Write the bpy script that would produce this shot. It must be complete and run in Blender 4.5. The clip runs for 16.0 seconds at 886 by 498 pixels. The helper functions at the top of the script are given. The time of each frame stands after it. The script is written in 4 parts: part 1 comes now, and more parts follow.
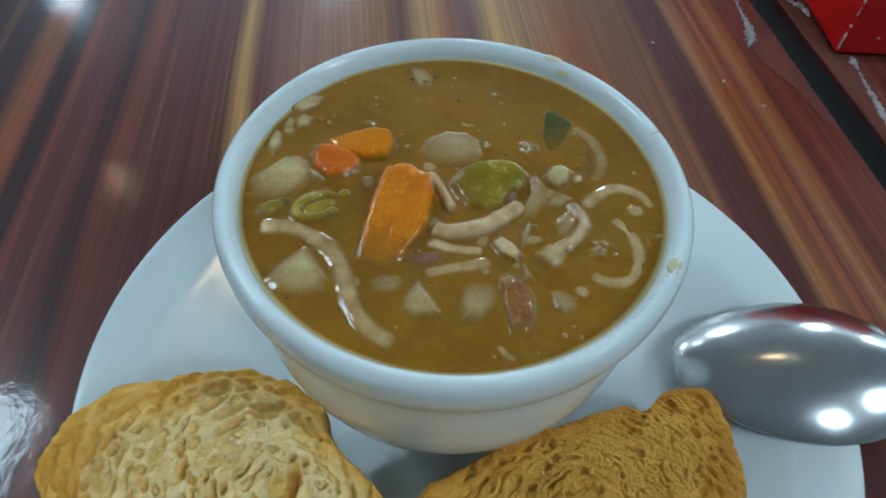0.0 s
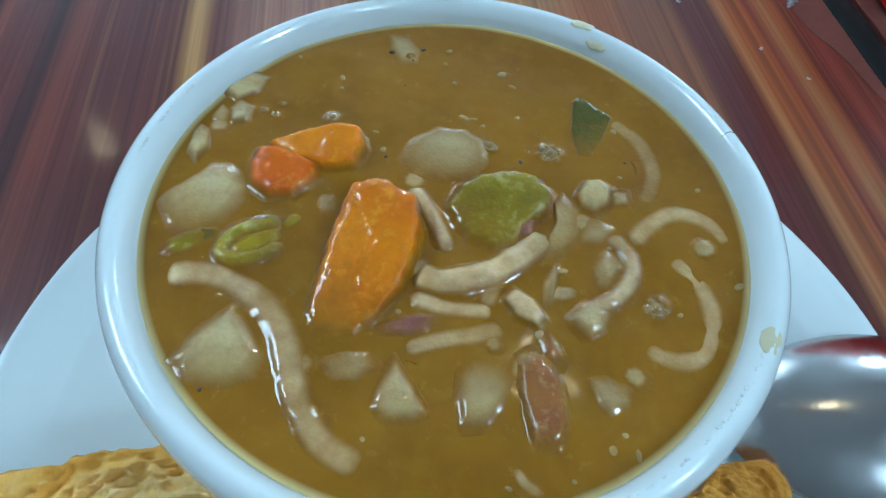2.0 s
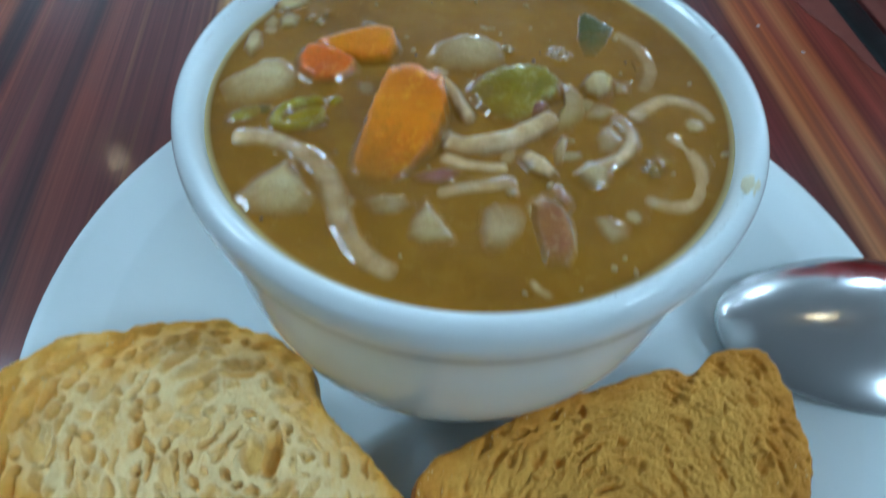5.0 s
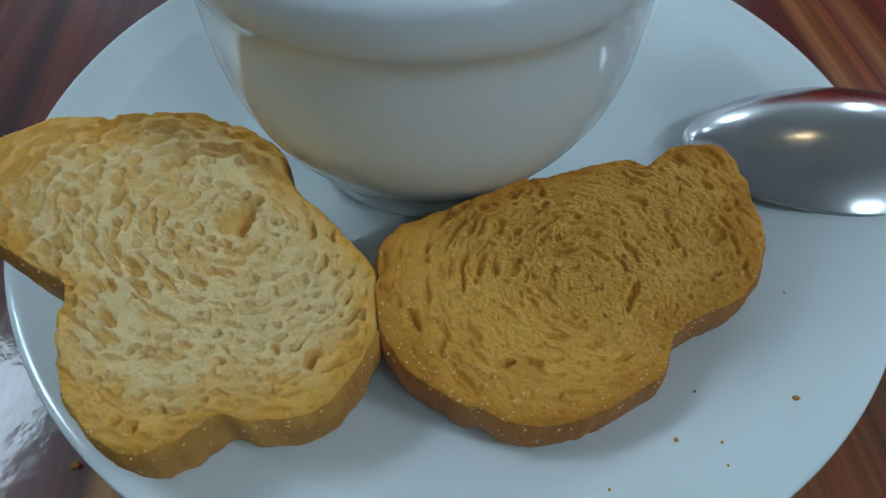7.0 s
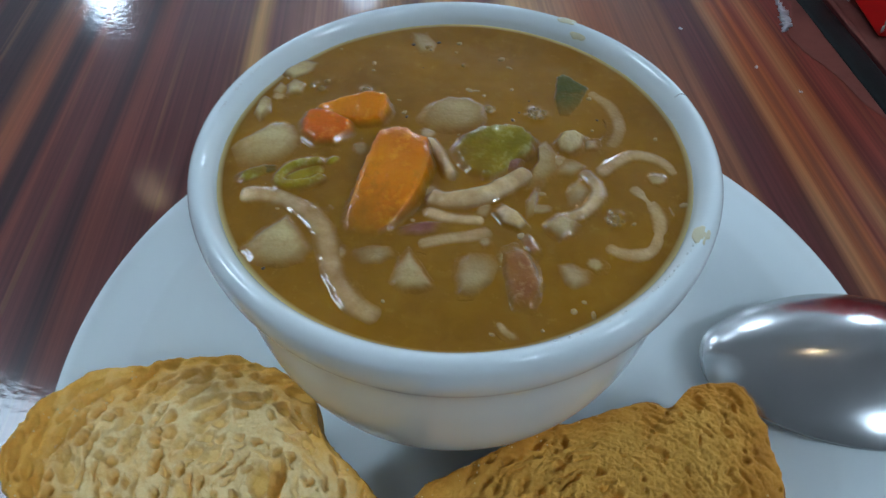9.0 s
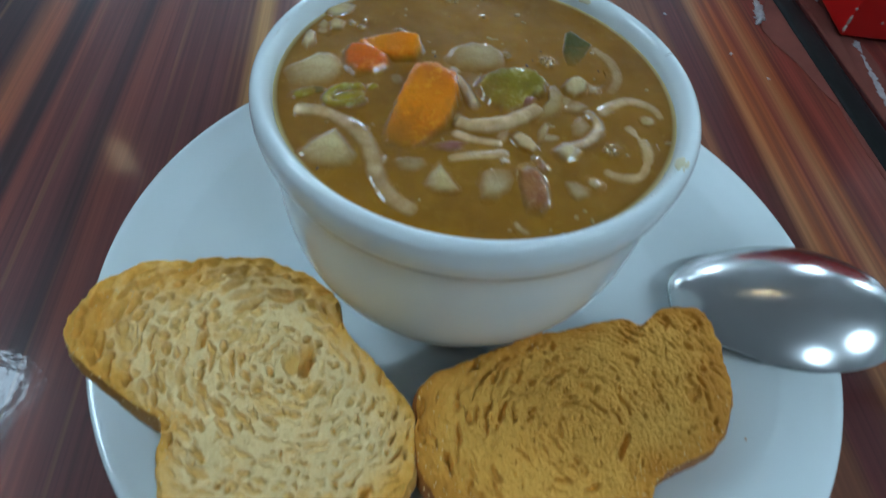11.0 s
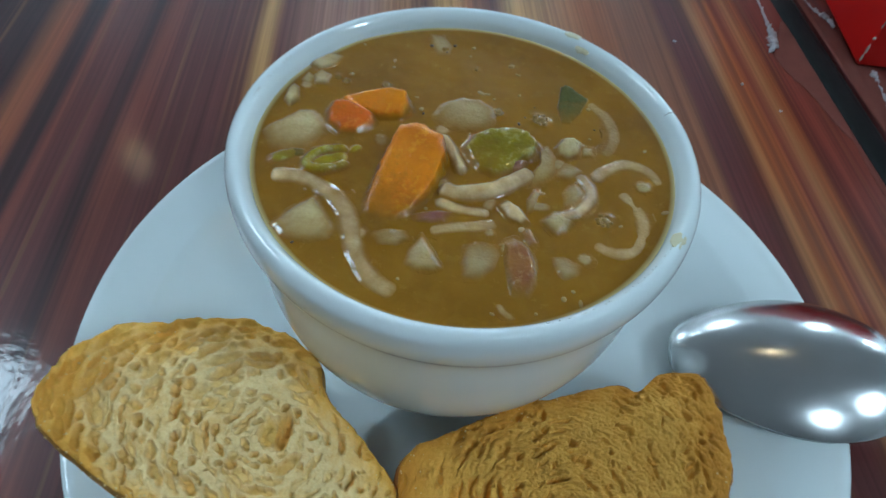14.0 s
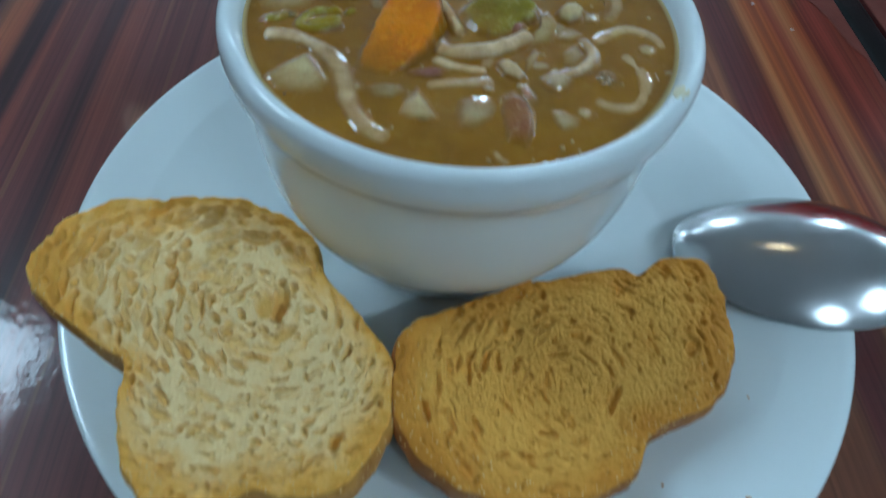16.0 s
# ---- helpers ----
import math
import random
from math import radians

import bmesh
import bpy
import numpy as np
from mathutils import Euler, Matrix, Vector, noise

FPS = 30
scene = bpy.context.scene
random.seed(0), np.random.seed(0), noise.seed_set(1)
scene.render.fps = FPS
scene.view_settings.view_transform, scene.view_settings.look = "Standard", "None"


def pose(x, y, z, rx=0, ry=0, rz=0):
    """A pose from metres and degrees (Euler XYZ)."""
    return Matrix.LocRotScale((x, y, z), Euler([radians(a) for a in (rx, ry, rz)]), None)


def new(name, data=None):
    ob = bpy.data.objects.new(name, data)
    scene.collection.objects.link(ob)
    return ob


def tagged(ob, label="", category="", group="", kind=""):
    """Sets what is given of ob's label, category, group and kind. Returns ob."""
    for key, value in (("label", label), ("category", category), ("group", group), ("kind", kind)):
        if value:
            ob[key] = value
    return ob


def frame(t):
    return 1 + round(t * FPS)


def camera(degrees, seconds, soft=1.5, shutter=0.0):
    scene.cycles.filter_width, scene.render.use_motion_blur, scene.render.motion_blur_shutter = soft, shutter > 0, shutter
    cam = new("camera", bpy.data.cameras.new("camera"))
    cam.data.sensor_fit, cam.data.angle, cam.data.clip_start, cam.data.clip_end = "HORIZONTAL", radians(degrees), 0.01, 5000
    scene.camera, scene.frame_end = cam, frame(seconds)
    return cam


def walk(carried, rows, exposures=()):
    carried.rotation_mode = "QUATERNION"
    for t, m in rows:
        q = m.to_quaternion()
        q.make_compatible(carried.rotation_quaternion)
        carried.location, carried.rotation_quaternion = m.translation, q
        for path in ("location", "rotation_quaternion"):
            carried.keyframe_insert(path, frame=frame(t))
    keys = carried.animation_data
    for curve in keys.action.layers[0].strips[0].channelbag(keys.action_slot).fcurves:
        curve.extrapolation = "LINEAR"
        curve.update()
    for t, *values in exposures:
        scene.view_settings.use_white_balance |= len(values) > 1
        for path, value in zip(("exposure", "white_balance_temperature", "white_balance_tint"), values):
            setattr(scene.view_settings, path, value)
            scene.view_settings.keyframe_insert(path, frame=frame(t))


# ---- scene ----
cam = camera(68.73, 16.0, soft=1.4, shutter=0.5)
# seconds, eye, yaw, pitch, roll about the view axis
PATH = [
    (0.0, 0.0197, -0.0920, 0.1762, 13.09, -51.75, 2.85),
    (0.5, 0.0129, -0.0718, 0.1658, 12.56, -55.04, 3.89),
    (1.0, 0.0093, -0.0583, 0.1562, 12.00, -55.87, 3.71),
    (1.5, 0.0094, -0.0560, 0.1524, 9.90, -55.28, 5.75),
    (2.0, 0.0111, -0.0584, 0.1538, 11.12, -55.31, 4.72),
    (2.5, 0.0091, -0.0623, 0.1542, 11.68, -54.56, 4.89),
    (3.0, 0.0088, -0.0631, 0.1571, 11.27, -54.48, 5.20),
    (3.5, 0.0110, -0.0628, 0.1559, 11.75, -54.55, 4.70),
    (4.0, 0.0102, -0.0655, 0.1580, 11.59, -54.35, 4.94),
    (4.5, 0.0125, -0.0720, 0.1561, 11.75, -53.32, 5.09),
    (5.0, 0.0162, -0.0860, 0.1505, 12.69, -53.10, 3.74),
    (5.2, 0.0204, -0.0926, 0.1440, 17.85, -54.72, -0.33),
    (7.3, 0.0386, -0.1185, 0.1314, 15.92, -53.50, 0.57),
    (7.5, 0.0377, -0.1181, 0.1326, 15.50, -53.79, 1.06),
    (8.0, 0.0361, -0.1092, 0.1401, 17.45, -55.87, -0.60),
    (8.5, 0.0275, -0.0977, 0.1515, 15.12, -51.59, -0.38),
    (8.7, 0.0262, -0.0884, 0.1576, 16.39, -50.64, -0.83),
    (10.8, 0.0192, -0.1077, 0.1683, 13.37, -51.59, 6.71),
    (11.0, 0.0214, -0.1146, 0.1682, 12.04, -51.85, 7.32),
    (11.5, 0.0278, -0.1377, 0.1657, 12.01, -52.34, 6.63),
    (11.6, 0.0299, -0.1392, 0.1665, 13.29, -52.97, 5.69),
    (12.0, 0.0288, -0.1408, 0.1695, 13.20, -51.33, 6.19),
    (12.5, 0.0265, -0.1227, 0.1837, 14.91, -48.17, 5.68),
    (13.0, 0.0246, -0.1140, 0.1857, 15.18, -46.54, 5.65),
    (13.5, 0.0231, -0.1116, 0.1833, 14.17, -48.23, 6.64),
    (14.0, 0.0220, -0.0982, 0.1724, 13.94, -51.96, 6.54),
    (14.5, 0.0158, -0.0846, 0.1614, 13.35, -53.34, 7.35),
    (15.0, 0.0138, -0.0761, 0.1584, 13.51, -53.70, 7.59),
    (15.5, 0.0188, -0.0882, 0.1612, 14.03, -53.79, 7.05),
    (16.0, 0.0302, -0.1125, 0.1575, 14.63, -54.21, 5.94),
]
EXPOSE = [(0.0, -0.27, 6050, 16), (0.7, 0.02, 5850, 15), (1.5, 0.11, 5600, 13), (4.5, 0.10, 5400, 14), (5.2, -0.18, 5550, 14), (7.4, -0.58, 6030, 21), (8.5, -0.42, 6030, 25),
          (11.0, -0.36, 5780, 16), (12.0, -0.44, 5780, 17), (13.0, -0.31, 6000, 20), (14.0, -0.27, 5900, 16), (15.0, -0.12, 5700, 14), (16.0, -0.36, 5580, 14)]
walk(cam, [(t, pose(x, y, z) @ pose(0, 0, 0, 0, 0, yaw) @ pose(0, 0, 0, 90 + pitch) @ pose(0, 0, 0, 0, 0, roll))
           for t, x, y, z, yaw, pitch, roll in PATH], EXPOSE)

# ---------------------------------------------------------------- world and light
world = bpy.data.worlds.new("room_air")
scene.world = world
world.use_nodes = True
world.node_tree.nodes["Background"].inputs["Color"].default_value = (0.62, 0.72, 0.80, 1)
world.node_tree.nodes["Background"].inputs["Strength"].default_value = 0.05
LAMP_WHITE, LAMP_SOFT, LAMP_WARM = 50.0, 66.0, 46.0
WHITE_LIGHT, WARM_LIGHT = (0.73, 1.0, 1.07), (1.0, 0.80, 0.40)

SOUP_Z, WELL_Z = 0.0781, 0.0145
CX, CY = 0.0085, -0.0085          # middle of the plate; the cup's axis is the origin
GRAIN = 21.0                       # degrees by which the table's grain is turned


# ---------------------------------------------------------------- materials
def material(name, rough=0.5, metal=0.0, coat=0.0, spec=0.5):
    m = bpy.data.materials.new(name)
    m.use_nodes = True
    b = m.node_tree.nodes["Principled BSDF"]
    b.inputs["Roughness"].default_value = rough
    b.inputs["Metallic"].default_value = metal
    b.inputs["Coat Weight"].default_value = coat
    b.inputs["Coat Roughness"].default_value = 0.06
    b.inputs["Specular IOR Level"].default_value = spec
    return m, m.node_tree, b


def node(t, kind, **kw):
    n = t.nodes.new(kind)
    for k, v in kw.items():
        if k in n.inputs:
            n.inputs[k].default_value = v
    return n


def coords(t, kind="Object", scale=(1, 1, 1), rot=(0, 0, 0)):
    c, mp = node(t, "ShaderNodeTexCoord"), node(t, "ShaderNodeMapping")
    mp.inputs["Scale"].default_value = scale
    mp.inputs["Rotation"].default_value = rot
    t.links.new(c.outputs[kind], mp.inputs["Vector"])
    return mp.outputs[0]


def noise_tex(t, vec, scale, detail=4.0, rough=0.55, dist=0.0):
    n = node(t, "ShaderNodeTexNoise", Scale=scale, Detail=detail, Roughness=rough, Distortion=dist)
    t.links.new(vec, n.inputs["Vector"])
    return n.outputs["Fac"]


def ramp(t, fac, stops):
    r = node(t, "ShaderNodeValToRGB")
    els = r.color_ramp.elements
    while len(els) < len(stops):
        els.new(0.5)
    for e, (p, c) in zip(els, stops):
        e.position, e.color = p, (*c, 1) if len(c) == 3 else c
    t.links.new(fac, r.inputs["Fac"])
    return r.outputs["Color"]


def grey(a, b):
    return [(a, (0, 0, 0)), (b, (1, 1, 1))]


def mix(t, fac, a, b, mode="MIX"):
    m = node(t, "ShaderNodeMix")
    m.data_type, m.blend_type = "RGBA", mode
    for sock, v in ((m.inputs[0], fac), (m.inputs[6], a), (m.inputs[7], b)):
        if isinstance(v, (int, float)):
            sock.default_value = v
        elif isinstance(v, tuple):
            sock.default_value = (*v, 1)
        else:
            t.links.new(v, sock)
    return m.outputs[2]


def math_node(t, op, a, b=None):
    m = node(t, "ShaderNodeMath")
    m.operation = op
    for sock, v in zip(m.inputs, (a, b)):
        if v is None:
            continue
        if isinstance(v, (int, float)):
            sock.default_value = v
        else:
            t.links.new(v, sock)
    return m.outputs[0]


def bump(t, b, height, strength=0.3, distance=0.001, extra=None):
    n = node(t, "ShaderNodeBump", Strength=strength, Distance=distance)
    t.links.new(height, n.inputs["Height"])
    if extra is not None:
        t.links.new(extra, n.inputs["Normal"])
    t.links.new(n.outputs[0], b.inputs["Normal"])
    return n.outputs[0]


def wood_material():
    """Printed wood laminate: stripes of red, maroon and tan that run along local y."""
    m, t, b = material("striped_wood_laminate", rough=0.38, coat=0.85, spec=0.15)
    v = coords(t)
    sway = noise_tex(t, coords(t, scale=(4, 1.2, 1)), 2.2, 2)
    sep = node(t, "ShaderNodeSeparateXYZ")
    t.links.new(v, sep.inputs[0])
    x = math_node(t, "ADD", sep.outputs["X"], math_node(t, "MULTIPLY", math_node(t, "SUBTRACT", sway, 0.5), 0.012))
    unit = math_node(t, "DIVIDE", math_node(t, "ADD", x, 0.26), 0.44)
    dark, maroon, red = (0.042, 0.014, 0.016), (0.122, 0.030, 0.027), (0.20, 0.045, 0.030)
    brown, orange, tan, yellow = (0.125, 0.036, 0.022), (0.340, 0.100, 0.032), (0.360, 0.150, 0.060), (0.540, 0.275, 0.090)
    rose = (0.330, 0.150, 0.105)
    stops = [(-260, maroon), (-235, dark), (-208, dark), (-196, maroon), (-190, dark), (-168, dark), (-160, (0.290, 0.085, 0.036)), (-155, (0.240, 0.062, 0.030)), (-151, dark), (-145, dark), (-141, red), (-137, maroon),
             (-128, maroon), (-120, dark), (-115, red), (-104, maroon), (-93, maroon), (-84, maroon), (-76, brown), (-70.5, yellow), (-65, maroon), (-50, rose), (-30, rose), (-14, tan),
             (-2, brown), (8, yellow), (18, orange), (31, maroon), (42, yellow), (60, tan), (76, orange), (92, (0.23, 0.082, 0.042))]
    low = ramp(t, unit, [((p + 260) / 440, c) for p, c in stops])
    far = math_node(t, "DIVIDE", math_node(t, "SUBTRACT", x, 0.100), 0.080)
    stops = [(92, (0.23, 0.082, 0.042)), (109, (0.21, 0.074, 0.038)), (113, maroon), (121, maroon), (126, brown), (130, tan), (134, orange), (137, (0.20, 0.060, 0.030)), (139.5, orange), (143, red), (149, tan), (153, orange), (157, (0.12, 0.028, 0.020)), (163, red), (170, (0.17, 0.040, 0.026)), (180, red)]
    high = ramp(t, far, [(max(0.0, (p - 100) / 80), c) for p, c in stops])
    base = mix(t, math_node(t, "GREATER_THAN", x, 0.1), low, high)
    fine = noise_tex(t, coords(t, scale=(700, 7, 1)), 1.0, 3)
    mid = noise_tex(t, coords(t, scale=(150, 2.0, 1)), 1.0, 3, 0.6)
    col = mix(t, math_node(t, "MULTIPLY", ramp(t, mid, grey(0.50, 0.68)), 0.38), base, (0.055, 0.014, 0.012))
    col = mix(t, math_node(t, "MULTIPLY", ramp(t, noise_tex(t, coords(t, scale=(170, 2.4, 1)), 1.0, 2), grey(0.6, 0.68)), 0.45), col, mix(t, 0.5, tan, base))
    col = mix(t, 0.45, col, ramp(t, fine, [(0.32, (0.5, 0.45, 0.45)), (0.66, (1.4, 1.35, 1.3))]), "MULTIPLY")
    t.links.new(col, b.inputs["Base Color"])
    smear = noise_tex(t, v, 60, 5, 0.7)
    t.links.new(math_node(t, "ADD", math_node(t, "MULTIPLY", smear, 0.13), 0.02), b.inputs["Coat Roughness"])
    bump(t, b, noise_tex(t, v, 700, 3, 0.6), 0.06, 0.0004)
    peel = node(t, "ShaderNodeBump", Strength=0.10, Distance=0.0006)
    t.links.new(noise_tex(t, v, 260, 3, 0.55), peel.inputs["Height"])
    t.links.new(peel.outputs[0], b.inputs["Coat Normal"])
    return m


def ceramic_material():
    m, t, b = material("white_glazed_ceramic", rough=0.16, coat=0.4)
    v = coords(t)
    t.links.new(mix(t, noise_tex(t, v, 25, 3), (0.76, 0.83, 0.835), (0.81, 0.875, 0.875)), b.inputs["Base Color"])
    t.links.new(math_node(t, "ADD", math_node(t, "MULTIPLY", noise_tex(t, v, 90, 4), 0.12), 0.08), b.inputs["Roughness"])
    bump(t, b, noise_tex(t, v, 60, 2), 0.04, 0.001)
    return m


BROTH_DARK, BROTH = (0.222, 0.087, 0.0036), (0.358, 0.157, 0.0098)


def broth_color(t):
    """Cloudy ochre broth with paler swirls, placed in the room's coordinates so that the film on the pieces agrees with it."""
    g = node(t, "ShaderNodeNewGeometry")
    swirl = node(t, "ShaderNodeTexNoise", Scale=60, Detail=8, Roughness=0.62, Distortion=0.3)
    t.links.new(g.outputs["Position"], swirl.inputs["Vector"])
    fleck = node(t, "ShaderNodeTexNoise", Scale=420, Detail=3, Roughness=0.7)
    t.links.new(g.outputs["Position"], fleck.inputs["Vector"])
    c = mix(t, ramp(t, swirl.outputs["Fac"], grey(0.22, 0.80)), BROTH_DARK, BROTH)
    cloud = node(t, "ShaderNodeTexNoise", Scale=210, Detail=4, Roughness=0.6, Distortion=0.6)
    t.links.new(g.outputs["Position"], cloud.inputs["Vector"])
    c = mix(t, math_node(t, "MULTIPLY", ramp(t, cloud.outputs["Fac"], grey(0.50, 0.80)), 0.40), c, (0.38, 0.190, 0.022))
    return mix(t, math_node(t, "MULTIPLY", ramp(t, fleck.outputs["Fac"], grey(0.62, 0.75)), 0.5), c, (0.42, 0.22, 0.035)), g


def broth_material(name, coat_rough, coat, spec):
    m, t, b = material(name, rough=0.34, coat=coat, spec=spec)
    c, g = broth_color(t)
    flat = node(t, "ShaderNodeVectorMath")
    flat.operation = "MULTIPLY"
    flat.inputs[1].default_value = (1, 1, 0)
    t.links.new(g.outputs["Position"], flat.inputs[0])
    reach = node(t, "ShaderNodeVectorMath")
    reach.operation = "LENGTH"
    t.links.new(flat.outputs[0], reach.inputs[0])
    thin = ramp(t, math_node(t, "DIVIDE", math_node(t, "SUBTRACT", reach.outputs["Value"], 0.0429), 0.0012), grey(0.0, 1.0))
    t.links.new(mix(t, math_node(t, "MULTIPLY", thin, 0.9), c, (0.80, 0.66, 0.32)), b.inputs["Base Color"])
    b.inputs["Coat Roughness"].default_value = coat_rough
    b.inputs["Subsurface Weight"].default_value = 0.15
    b.inputs["Subsurface Radius"].default_value = (0.004, 0.002, 0.0006)
    n = node(t, "ShaderNodeTexNoise", Scale=260, Detail=3, Roughness=0.6)
    t.links.new(g.outputs["Position"], n.inputs["Vector"])
    bump(t, b, n.outputs["Fac"], 0.05, 0.0006)
    return m


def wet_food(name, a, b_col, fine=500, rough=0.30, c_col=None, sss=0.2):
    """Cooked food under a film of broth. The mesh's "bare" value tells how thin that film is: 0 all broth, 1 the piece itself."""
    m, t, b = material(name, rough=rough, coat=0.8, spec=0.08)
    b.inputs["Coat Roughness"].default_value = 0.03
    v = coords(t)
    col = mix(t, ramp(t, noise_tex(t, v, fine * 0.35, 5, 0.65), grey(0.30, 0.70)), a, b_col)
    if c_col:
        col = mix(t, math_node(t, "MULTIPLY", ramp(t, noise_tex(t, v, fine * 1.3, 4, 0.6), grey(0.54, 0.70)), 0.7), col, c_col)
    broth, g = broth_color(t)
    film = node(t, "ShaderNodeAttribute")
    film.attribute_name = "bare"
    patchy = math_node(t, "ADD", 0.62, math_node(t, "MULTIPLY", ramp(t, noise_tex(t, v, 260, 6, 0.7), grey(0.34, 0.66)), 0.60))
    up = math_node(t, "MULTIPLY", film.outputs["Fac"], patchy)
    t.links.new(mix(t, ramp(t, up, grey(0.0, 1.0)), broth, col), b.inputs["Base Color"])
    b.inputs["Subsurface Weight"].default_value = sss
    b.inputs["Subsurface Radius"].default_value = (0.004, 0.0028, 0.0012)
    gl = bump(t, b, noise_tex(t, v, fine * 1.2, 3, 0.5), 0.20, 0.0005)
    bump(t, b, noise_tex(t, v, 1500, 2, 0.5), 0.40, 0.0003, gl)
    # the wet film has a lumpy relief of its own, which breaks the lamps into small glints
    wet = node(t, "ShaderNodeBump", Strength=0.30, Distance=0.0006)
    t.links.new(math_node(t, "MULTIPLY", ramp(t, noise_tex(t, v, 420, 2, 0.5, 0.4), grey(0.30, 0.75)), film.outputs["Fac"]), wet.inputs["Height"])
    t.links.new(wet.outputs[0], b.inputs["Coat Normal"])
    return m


def crumb_material(name, pale, gold, brown, pore_shade, gold_from):
    """Toasted crumb: pale in the middle, golden towards the crust, with browned ridges; the gold inside the pores also
    holds their painted shade.
    """
    m, t, b = material(name, rough=0.65, spec=0.3)
    v = coords(t)
    edge, pore = node(t, "ShaderNodeAttribute"), node(t, "ShaderNodeAttribute")
    edge.attribute_name, pore.attribute_name = "toasting", "pore"
    patch = math_node(t, "MULTIPLY", math_node(t, "SUBTRACT", noise_tex(t, v, 70, 6, 0.68), 0.5), 0.75)
    rim = math_node(t, "ADD", edge.outputs["Fac"], patch)
    col = mix(t, ramp(t, rim, grey(gold_from, gold_from + 0.26)), pale, gold)
    col = mix(t, math_node(t, "MULTIPLY", ramp(t, rim, grey(gold_from + 0.22, gold_from + 0.5)), 0.4), col, brown)
    col = mix(t, math_node(t, "MULTIPLY", ramp(t, noise_tex(t, v, 110, 6, 0.7), grey(0.50, 0.68)), 0.5), col, gold)
    col = mix(t, math_node(t, "MULTIPLY", ramp(t, noise_tex(t, v, 220, 5, 0.7, 0.6), grey(0.58, 0.72)), 0.4), col, brown)
    # deep pores get a darker gold, which adds shade to the relief's own
    col = mix(t, math_node(t, "MULTIPLY", pore.outputs["Fac"], 0.75), col, pore_shade)
    grain = ramp(t, noise_tex(t, v, 1400, 6, 0.78), [(0.30, (0.92, 0.86, 0.74)), (0.54, (1.0, 1.0, 1.0)), (0.72, (1.04, 1.06, 1.10))])
    t.links.new(mix(t, 0.8, col, grain, "MULTIPLY"), b.inputs["Base Color"])
    cells = node(t, "ShaderNodeTexVoronoi", Scale=900)
    cells.feature = "SMOOTH_F1"
    t.links.new(v, cells.inputs["Vector"])
    holes = ramp(t, math_node(t, "ADD", cells.outputs["Distance"], math_node(t, "MULTIPLY", noise_tex(t, v, 260, 3), -0.35)), grey(0.0, 0.3))
    h = math_node(t, "ADD", math_node(t, "MULTIPLY", holes, 0.3), math_node(t, "MULTIPLY", noise_tex(t, v, 1100, 8, 0.75, 0.3), 1.5))
    rough_n = bump(t, b, h, 0.4, 0.0006)
    bump(t, b, noise_tex(t, v, 3600, 4, 0.7), 0.4, 0.0003, rough_n)
    return m


def crust_material(name, light, dark):
    m, t, b = material(name, rough=0.6, spec=0.35)
    v = coords(t)
    col = mix(t, ramp(t, noise_tex(t, v, 70, 5, 0.6), grey(0.35, 0.68)), light, dark)
    col = mix(t, math_node(t, "MULTIPLY", ramp(t, noise_tex(t, v, 520, 3), grey(0.66, 0.72)), 0.7), col, (0.62, 0.45, 0.22))
    t.links.new(col, b.inputs["Base Color"])
    bump(t, b, noise_tex(t, v, 480, 5, 0.65), 0.4, 0.0008)
    return m


def steel_material():
    m, t, b = material("brushed_stainless_steel", rough=0.24, metal=1.0)
    v = coords(t)
    t.links.new(mix(t, noise_tex(t, v, 80, 4), (0.50, 0.50, 0.49), (0.60, 0.60, 0.59)), b.inputs["Base Color"])
    t.links.new(math_node(t, "ADD", math_node(t, "MULTIPLY", noise_tex(t, v, 140, 4, 0.7), 0.13), 0.12), b.inputs["Roughness"])
    bump(t, b, noise_tex(t, v, 900, 3, 0.7), 0.05, 0.0002)
    return m


def plain_material(name, a, b_col, scale=60, rough=0.5, bump_by=0.1, coat=0.0, spec=0.5):
    m, t, b = material(name, rough=rough, coat=coat, spec=spec)
    v = coords(t)
    t.links.new(mix(t, noise_tex(t, v, scale, 5, 0.65), a, b_col), b.inputs["Base Color"])
    if bump_by:
        bump(t, b, noise_tex(t, v, scale * 6, 4, 0.6), bump_by, 0.0006)
    return m


def lamp_material(name, color, strength):
    m, t, b = material(name)
    b.inputs["Base Color"].default_value = (0.8, 0.8, 0.8, 1)
    b.inputs["Emission Color"].default_value = (*color, 1)
    b.inputs["Emission Strength"].default_value = strength
    return m


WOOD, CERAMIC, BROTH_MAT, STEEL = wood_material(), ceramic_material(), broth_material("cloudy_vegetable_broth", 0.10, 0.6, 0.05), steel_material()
CARROT = wet_food("boiled_carrot", (0.88, 0.275, 0.001), (0.68, 0.160, 0.001), 260, c_col=(0.93, 0.39, 0.012), sss=0.25)
CARROT_RED = wet_food("boiled_red_carrot", (0.82, 0.165, 0.002), (0.60, 0.090, 0.001), 260, c_col=(0.88, 0.30, 0.03), sss=0.25)
POTATO = wet_food("boiled_potato", (0.72, 0.55, 0.29), (0.54, 0.40, 0.165), 300, sss=0.5)
ONION = wet_food("translucent_onion", (0.68, 0.53, 0.30), (0.47, 0.34, 0.15), 400, sss=0.5)
CELERY = wet_food("cooked_celery", (0.20, 0.140, 0.003), (0.33, 0.230, 0.008), 300, c_col=(0.52, 0.42, 0.12), sss=0.3)
LEEK = wet_food("cooked_leek", (0.50, 0.39, 0.010), (0.30, 0.23, 0.006), 400, c_col=(0.60, 0.52, 0.14), sss=0.3)
